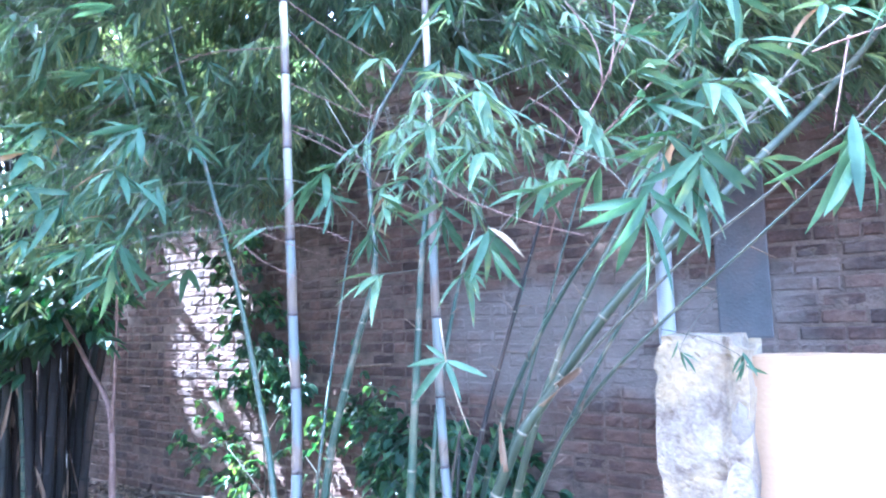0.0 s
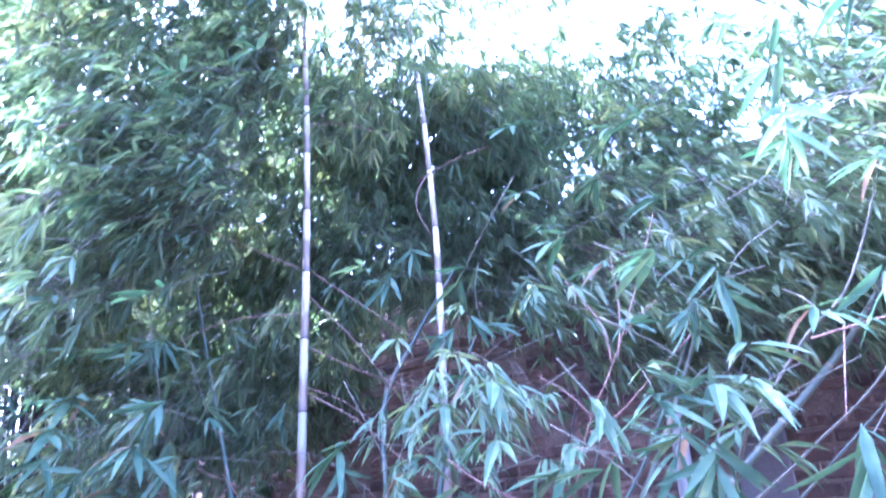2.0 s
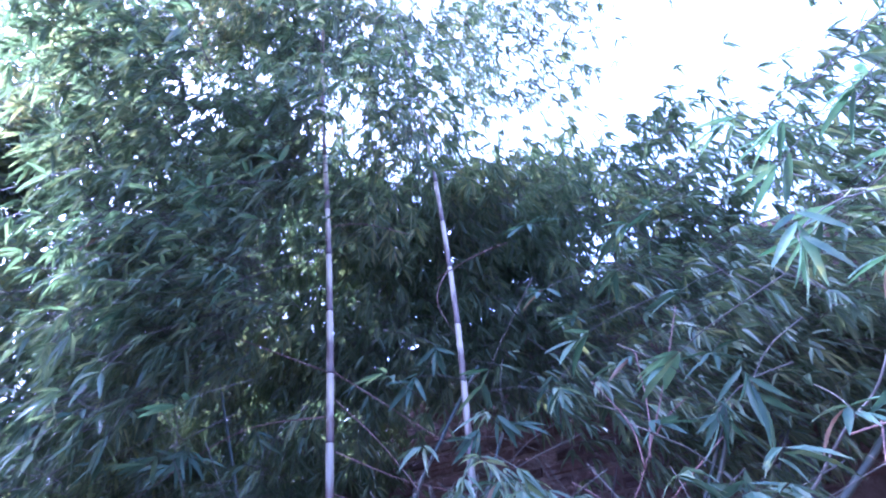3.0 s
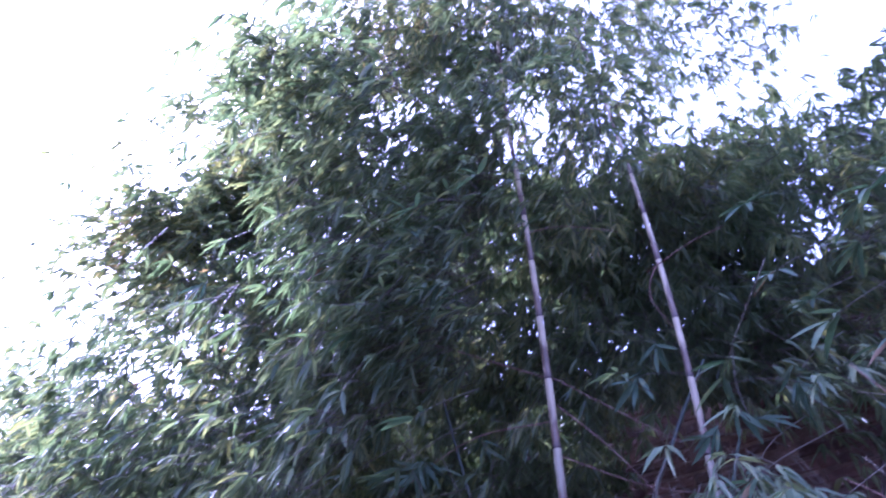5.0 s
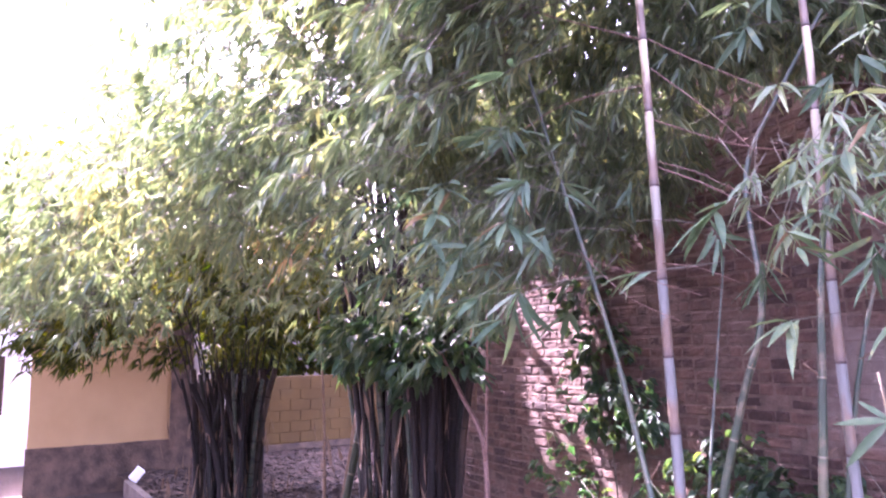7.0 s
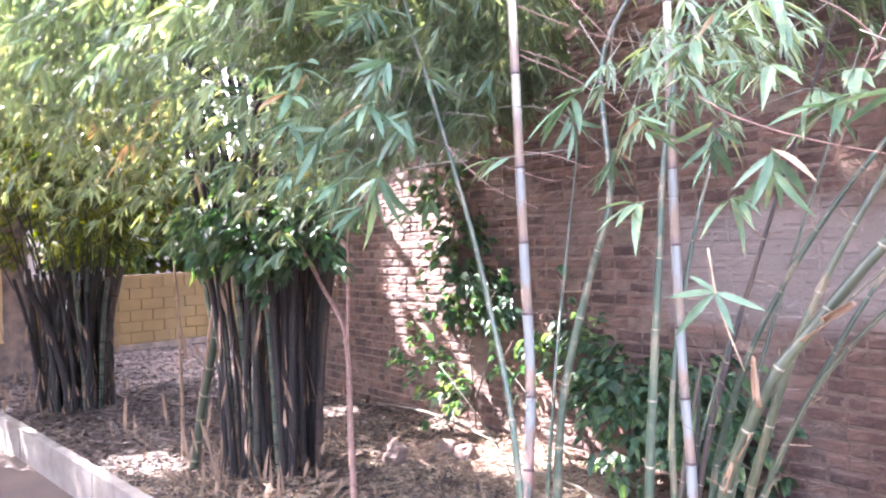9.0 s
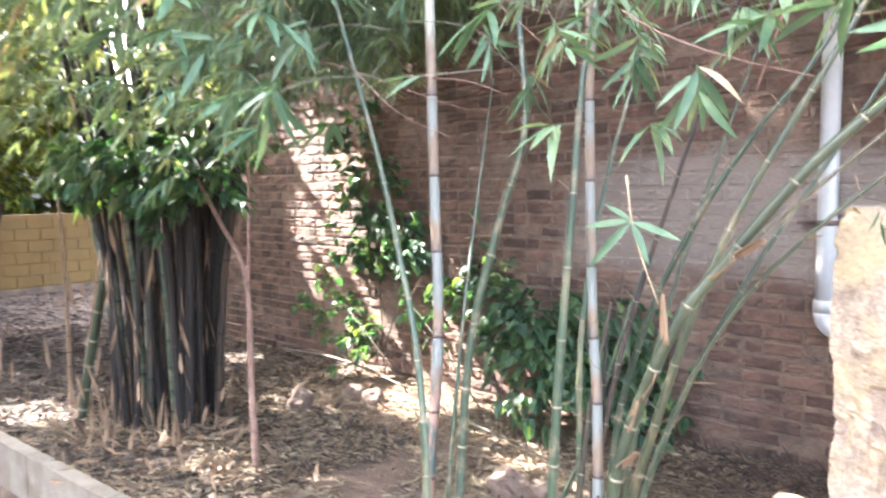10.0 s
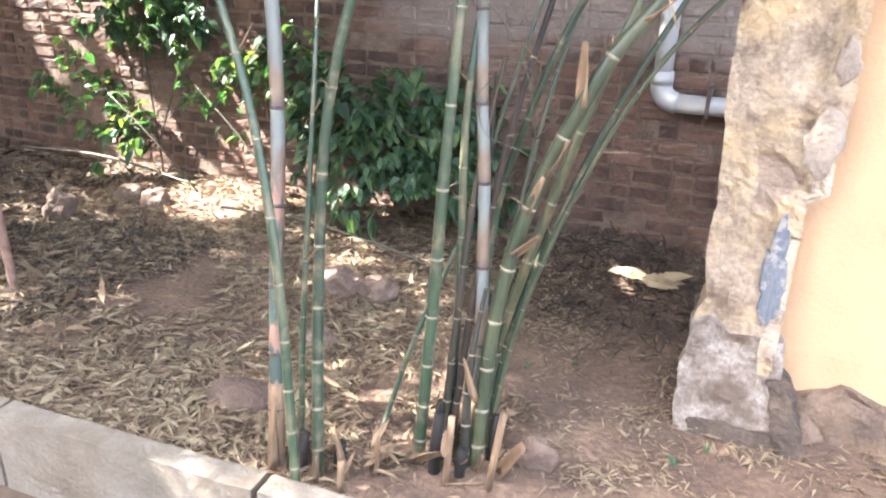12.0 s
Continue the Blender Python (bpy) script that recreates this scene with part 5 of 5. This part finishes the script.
# masses added to shade road and bed; those below y -0.5 are unseen
CROWN_AND_SHADE += [((-7.5, 3.9, 4.7), (2.0, 1.2, 0.7), 1300), ((-10, 3.8, 4.5), (1.6, 1.4, 0.8), 900), ((-7.5, -0.7, 3.5), (1.8, 0.9, 0.7), 1700), ((-8.9, -1.3, 4.0), (1.5, 0.9, 0.6), 900), ((-12.3, -1.7, 3.6), (1.6, 1.1, 0.9), 1000), ((-13.4, -0.3, 3.3), (1.3, 1.0, 0.9), 1000), ((-10.3, -0.6, 3.4), (1.8, 1.0, 0.8), 1700)]
dark_clump((-8.7, 2.7, 0), (0.5, 0.40), 60, 3.0, CROWN_AND_SHADE, 9, 0.15,
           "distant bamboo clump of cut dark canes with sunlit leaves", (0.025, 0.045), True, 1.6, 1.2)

# slim young tree beside the second clump
tree = empty("young_tree", (-3.2, 3.1, 0), "slim bare-stemmed young tree in the bed", "tree")
part("trunk", tube(spline([(-3.2, 3.1, -0.03), (-3.22, 3.1, 0.6), (-3.24, 3.1, 1.22), (-3.5, 3.1, 1.52), (-3.8, 3.0, 2.0)], 16), lambda u: 0.022 * (1 - 0.5 * u), 8) + (1,), M["twig"], tree)
part("limb", tube(spline([(-3.23, 3.1, 1.1), (-3.1, 3.05, 1.6), (-3.0, 3.0, 2.1)], 8), lambda u: 0.012 * (1 - 0.5 * u), 6) + (1,), M["twig"], tree)


def broad_bush(name, blobs, label, category, size, mat, stems=()):
    ob = empty(name, (blobs[0][0][0], blobs[0][0][1], 0), label, category)
    p = cloud(blobs)
    l2, t2 = sprays(p, blobs[0][0], size, 6, broad=0.36, hang=0.2)
    stuff("foliage", l2, M[mat], ob)
    stuff("twig_mass", t2, M["culm_thin"], ob)
    for s in stems:
        part("stem", tube(spline(s, 8), lambda u: 0.008 * (1 - 0.6 * u), 5) + (1,), M["culm_thin"], ob)
    return ob


tl = cloud([((-3.95, 2.95, 1.9), (0.65, 0.4, 0.3), 330)])
l2, t2 = sprays(tl, (-3.5, 3.0, 1.6), 0.11, 6, broad=0.27)
stuff("foliage", l2, M["leaf_bush"], tree)
broad_bush("wall_shrub", [((-2.35, 4.85, 0.6), (0.5, 0.28, 0.4), 150), ((-2.1, 4.85, 0.72), (0.5, 0.2, 0.3), 144), ((-4.2, 4.75, 0.75), (0.7, 0.3, 0.4), 234),
                          ((-1.85, 4.9, 0.45), (0.35, 0.18, 0.3), 81), ((-3.1, 4.9, 1.0), (0.6, 0.25, 0.4), 126)],
           "dark leafy shrub growing against the brick wall", "shrub", 0.085, "leaf_bush",
           [[(-2.7, 4.8, 0), (-2.6, 4.75, 0.4), (-2.3, 4.8, 0.8)], [(-2.8, 4.8, 0), (-3.2, 4.75, 0.5), (-3.6, 4.8, 0.8)], [(-2.6, 4.8, 0), (-2.7, 4.7, 0.5), (-2.9, 4.8, 1.1)],
            [(-2.5, 4.8, 0), (-2.2, 4.85, 0.5), (-1.8, 4.95, 0.7)], [(-3.6, 4.8, 0), (-3.9, 4.7, 0.4), (-4.3, 4.7, 0.7)]])
broad_bush("wall_creeper", [((-4.4, 5.05, 1.75), (0.28, 0.1, 0.4), 162), ((-4.25, 5.05, 1.3), (0.45, 0.12, 0.3), 162), ((-3.8, 5.05, 1.25), (0.4, 0.1, 0.35), 99), ((-4.5, 5.05, 2.2), (0.2, 0.1, 0.3), 54)],
           "dark creeper climbing the brick wall", "creeper", 0.085, "leaf_bush",
           [[(-4.3, 5.12, 0), (-4.35, 5.12, 0.8), (-4.45, 5.12, 1.8), (-4.5, 5.1, 2.4)], [(-4.3, 5.12, 0.3), (-4.0, 5.12, 0.9), (-3.7, 5.12, 1.4)]])
# the last four crowns are added to keep sun and sky off the bed
broad_bush("garden_and_shade_trees", [((-16.5, 6.0, 2.4), (1.6, 2.4, 1.4), 1800), ((-15.2, 8.5, 2.6), (1.2, 1.8, 1.3), 500), ((-15.3, 2.8, 3.5), (1.5, 1.5, 1.2), 1000), ((-15.2, 4.6, 3.6), (1.2, 1.2, 1.0), 900), ((-10.8, 7.6, 3.6), (2.0, 1.4, 1.3), 1200), ((-14.8, 3.2, 5.0), (1.4, 1.8, 1.0), 1100)], "bright green trees beyond the boundary wall, some added for shade", "tree", 0.22, "leaf_far",
           [[(-16.5, 6, -0.2), (-16.4, 6, 1.2), (-16.6, 6.2, 2.2)], [(-15.3, 3.4, -0.2), (-15.3, 3.3, 1.6), (-15.2, 2.9, 3.4)], [(-10.8, 7.6, -0.2), (-10.9, 7.6, 1.8), (-10.7, 7.6, 3.5)], [(-15.2, 8.5, -0.2), (-15.2, 8.4, 1.4), (-15, 8.5, 2.6)]])

# ---- things on the ground ----
def stone(p, s, seed, label, name="stone", mat="stone"):
    bm = bmesh.new()
    bmesh.ops.create_icosphere(bm, subdivisions=3, radius=1)
    for q in bm.verts:
        q.co *= 1 + 0.4 * noise.noise(q.co * 1.3 + Vector((seed, 0, 0))) + 0.1 * noise.noise(q.co * 4 + Vector((seed, 0, 0)))
        q.co = Vector((q.co.x * s[0], q.co.y * s[1], q.co.z * s[2])) + Vector(p)
    return top(name, bm, M[mat], label, "stone", group="stones in the bed")


stone((-4.1, 4.05, 0.08), (0.11, 0.09, 0.11), 1, "rounded grey stone lying on leaf litter")
stone((-4.0, 4.5, 0.06), (0.11, 0.09, 0.08), 2, "dark rounded stone near the wall")
stone((-3.75, 4.5, 0.06), (0.10, 0.09, 0.08), 3, "dark rounded stone near the wall")
stone((-1.95, 3.95, 0.05), (0.12, 0.1, 0.08), 4, "reddish earth clod among dry leaves")
stone((-1.75, 4.0, 0.04), (0.09, 0.08, 0.07), 5, "reddish earth clod among dry leaves")
stone((-1.72, 3.45, 0.03), (0.07, 0.05, 0.05), 6, "small grey stone in dry leaves")
stone((-1.75, 2.95, 0.02), (0.14, 0.09, 0.05), 8, "flat grey stone beside the canes")
stone((-0.62, 3.1, 0.03), (0.07, 0.05, 0.07), 9, "brown earth clod beside the canes")
bm = box((-0.08, -0.06, -0.10), (0.08, 0.06, 0.10), 0.015)
bmesh.ops.rotate(bm, verts=bm.verts, cent=(0, 0, 0), matrix=Matrix.Rotation(radians(-38), 3, "X"))
bmesh.ops.translate(bm, verts=bm.verts, vec=(-10.82, 1.82, 0.135))
blk = top("loose_block", bm, M["white"], "pale concrete block tilted on the kerb end", "block")

pole = top("fallen_cane", tube(spline([(-2.5, 3.75, 0.42), (-1.9, 3.6, 0.5), (-1.2, 3.45, 0.48), (-0.95, 3.4, 0.42)], 14), lambda u: 0.0055, 8) + (1,), M["culm_thin"], "thin dry cane lying across the stems", "cane")
log = top("fallen_branch", tube(spline([(-5.6, 4.9, 0.12), (-4.6, 4.85, 0.18), (-3.6, 4.75, 0.12)], 10), lambda u: 0.011 - 0.004 * u, 8) + (1,), M["culm_thin"], "dead branch lying along the wall foot", "branch")

# green seedlings sprouting from the bare soil
for x, y, h in ((-0.84, 3.65, 0.05), (-0.11, 3.4, 0.06), (-0.2, 3.28, 0.05), (-0.68, 3.77, 0.05)):
    k = 5
    top("seedling", leaves(np.array([(x, y, 0.01)] * k), unit(k) * 0.45 + np.array([0, 0, 0.8]), unit(k), h * (0.7 + 0.6 * RNG.random(k)), np.full(k, 0.006), 0.3 * RNG.random(k)), M["leaf_near"],
        "small green seedling sprouting from bare soil", "seedling", group="seedlings in the bed")

# leaf litter, thinner on bare soil
def bed_z(x, y):
    q = Vector((x, y, 0))
    z = 0.028 * noise.noise(q * 1.4) + 0.014 * noise.noise(q * 6)
    z += 0.16 * math.exp(-((x + 0.75) / 0.75) ** 2 - ((y - 4.85) / 0.35) ** 2)
    z += 0.10 * math.exp(-((x + 4.2) / 0.8) ** 2 - ((y - 3.1) / 0.5) ** 2)
    return z + 0.07 * math.exp(-((x + 3.4) / 1.6) ** 2 - ((y - 4.9) / 0.5) ** 2)


pts, turn = [], []
while len(pts) < 44000:
    x = -5.4 + 6.2 * RNG.random() ** 0.7
    y = kerb_y(x) + 0.02 + RNG.random() * (5.1 - kerb_y(x))
    if noise.noise(Vector((x * 1.3, y * 1.3, 3))) + 0.5 * noise.noise(Vector((x * 5, y * 5, 8))) < RNG.random() * 0.8 - (0.75 if x < -1.4 else 0.22):
        continue
    pts.append((x, y, bed_z(x, y) + 0.004 + 0.022 * RNG.random()))
pts = np.array(pts)
n = len(pts)
d = unit(n)
d[:, 2] *= 0.22
L = (0.025 + 0.075 * RNG.random(n) ** 1.3) * np.where(pts[:, 0] > -1.2, 0.68, 1.0)
lv = leaves(pts, d, unit(n) * 0.7 + np.array([0, 0, 1.0]), L, L * (0.05 + 0.09 * RNG.random(n)), 0.05 + 0.1 * RNG.random(n), False)
lit = top("leaf_litter", lv, M["litter"], "dry tan bamboo leaves covering the bed", "leaf litter", "stuff")
# leaves in a darker brown that stands in for shade under the further clumps
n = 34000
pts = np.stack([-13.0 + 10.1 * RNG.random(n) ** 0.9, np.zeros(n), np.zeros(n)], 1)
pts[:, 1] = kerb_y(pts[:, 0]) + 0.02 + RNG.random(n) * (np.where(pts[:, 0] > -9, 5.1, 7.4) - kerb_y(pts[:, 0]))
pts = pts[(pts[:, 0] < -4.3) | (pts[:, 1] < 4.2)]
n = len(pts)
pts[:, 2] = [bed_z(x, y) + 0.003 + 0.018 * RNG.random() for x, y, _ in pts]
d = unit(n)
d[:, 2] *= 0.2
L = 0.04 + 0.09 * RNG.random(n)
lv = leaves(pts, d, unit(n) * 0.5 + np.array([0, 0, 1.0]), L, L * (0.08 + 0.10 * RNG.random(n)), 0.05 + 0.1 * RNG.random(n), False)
top("leaf_mould", lv, M["scrap_shade_brown"], "brown leaves darkened as crown shade under the further clumps", "leaf litter", "stuff")
# torn brown sheaths heaped about the second clump
n = 300
pts = np.stack([-4.2 + 0.62 * RNG.normal(size=n), 3.0 + 0.32 * RNG.normal(size=n), np.zeros(n)], 1)
pts[:, 2] = [bed_z(x, y) + 0.03 * RNG.random() for x, y, _ in pts]
d = unit(n)
d[:, 2] = np.abs(d[:, 2]) * 0.8
L = 0.06 + 0.13 * RNG.random(n)
lv = leaves(pts, d, unit(n), L, L * (0.05 + 0.10 * RNG.random(n)), 0.25 * RNG.random(n), True)
top("sheath_litter", lv, M["sheath"], "torn brown cane sheaths heaped round dark canes", "leaf litter", "stuff")
# straw heap at the wall
n = 3200
pts = np.stack([-0.7 + 0.5 * RNG.normal(size=n), np.minimum(5.1, 4.6 + 0.32 * RNG.normal(size=n)), np.zeros(n)], 1)
pts[:, 2] = [bed_z(x, y) + 0.05 * RNG.random() for x, y, _ in pts]
d = unit(n)
d[:, 2] *= 0.4
L = 0.05 + 0.11 * RNG.random(n)
lv = leaves(pts, d, unit(n), L, L * 0.045, 0.1 * RNG.random(n), False)
top("straw_heap", lv, M["scrap_shade_brown"], "heap of brown cane scraps and straw at the wall", "straw", "stuff")
bract = empty("dry_bract", (-0.6, 4.54, 0.12), "crumpled pale dry cane bracts on the straw heap", "bract")
for k in range(8):
    at_ = np.array([(-0.72 + 0.035 * k, 4.56 - 0.035 * (k % 3), 0.14 + 0.014 * (k % 3))])
    part("bract_scrap", leaves(at_, unit(1) * 0.4 + np.array([1, 0.1, 0.05]), unit(1) * 0.6 + np.array([0.1, -0.5, 1.0]), 0.1 + 0.1 * RNG.random(1), 0.022 + 0.02 * RNG.random(1), 0.15 * RNG.random(1)), M["leaf_dry"], bract)

# ---- bricks ----
COURSE, BRICK = 0.091, 0.232
shapes = []
for k in range(8):
    r = random.Random(40 + k)
    gx, gz = (-0.5, -0.44, -0.1, 0.2, 0.44, 0.5), (-0.5, -0.36, 0.05, 0.36, 0.5)
    v = []
    for a in gx:
        for c in gz:
            rim = abs(a) > 0.49 or abs(c) > 0.49
            v.append((a * r.uniform(0.985, 1.0), (-0.34 + r.uniform(-0.06, 0.1)) if rim else -0.5 + r.uniform(-0.06, 0.14), c * (r.uniform(0.92, 1.0) if rim else 1)))
    nz = len(gz)
    f = [(i * nz + c, (i + 1) * nz + c, (i + 1) * nz + c + 1, i * nz + c + 1) for i in range(len(gx) - 1) for c in range(nz - 1)]
    loop = [i * nz for i in range(len(gx))] + [(len(gx) - 1) * nz + c for c in range(1, nz)] + [i * nz + nz - 1 for i in reversed(range(len(gx) - 1))] + [c for c in reversed(range(1, nz - 1))]
    b = len(v)
    v += [(v[q][0], 0.5, v[q][2]) for q in loop]
    n = len(loop)
    f += [(loop[q], b + q, b + (q + 1) % n, loop[(q + 1) % n]) for q in range(n)]
    shapes.append(mesh_data("brick", v, f, M["brick"]))
raw = [([tuple(q.co) for q in me.vertices], [tuple(q.vertices) for q in me.polygons]) for me in shapes]
r = random.Random(77)
rv, rf = [], []
for row in range(int(WALL_H / COURSE)):
    z = row * COURSE + 0.035
    x = WALL_L + (BRICK / 2 if row % 2 else 0) + r.uniform(-0.01, 0.01)
    while x < WALL_R:
        w = (BRICK / 2 if r.random() < 0.42 else BRICK) - 0.011
        cx = x + w / 2
        sink = r.uniform(-0.003, 0.006) + (r.uniform(0.005, 0.02) if r.random() < 0.06 else 0)
        m = Matrix.LocRotScale((cx, WALL_Y + 0.012 + sink, z + r.uniform(-0.002, 0.002)), Euler((0, r.uniform(-0.012, 0.012), r.uniform(-0.02, 0.02))), (w, 0.05, 0.076 + r.uniform(-0.006, 0.004)))
        k = r.randrange(8)
        if -2.6 < cx < -0.2 and z < 1.5:
            part("brick", shapes[k], None, wall, "", m)
        else:
            b = len(rv)
            rv += [tuple(m @ Vector(q)) for q in raw[k][0]]
            rf += [tuple(b + i for i in fc) for fc in raw[k][1]]
        x += w + 0.011
stuff("far_bricks", (rv, rf), M["brick"], wall)
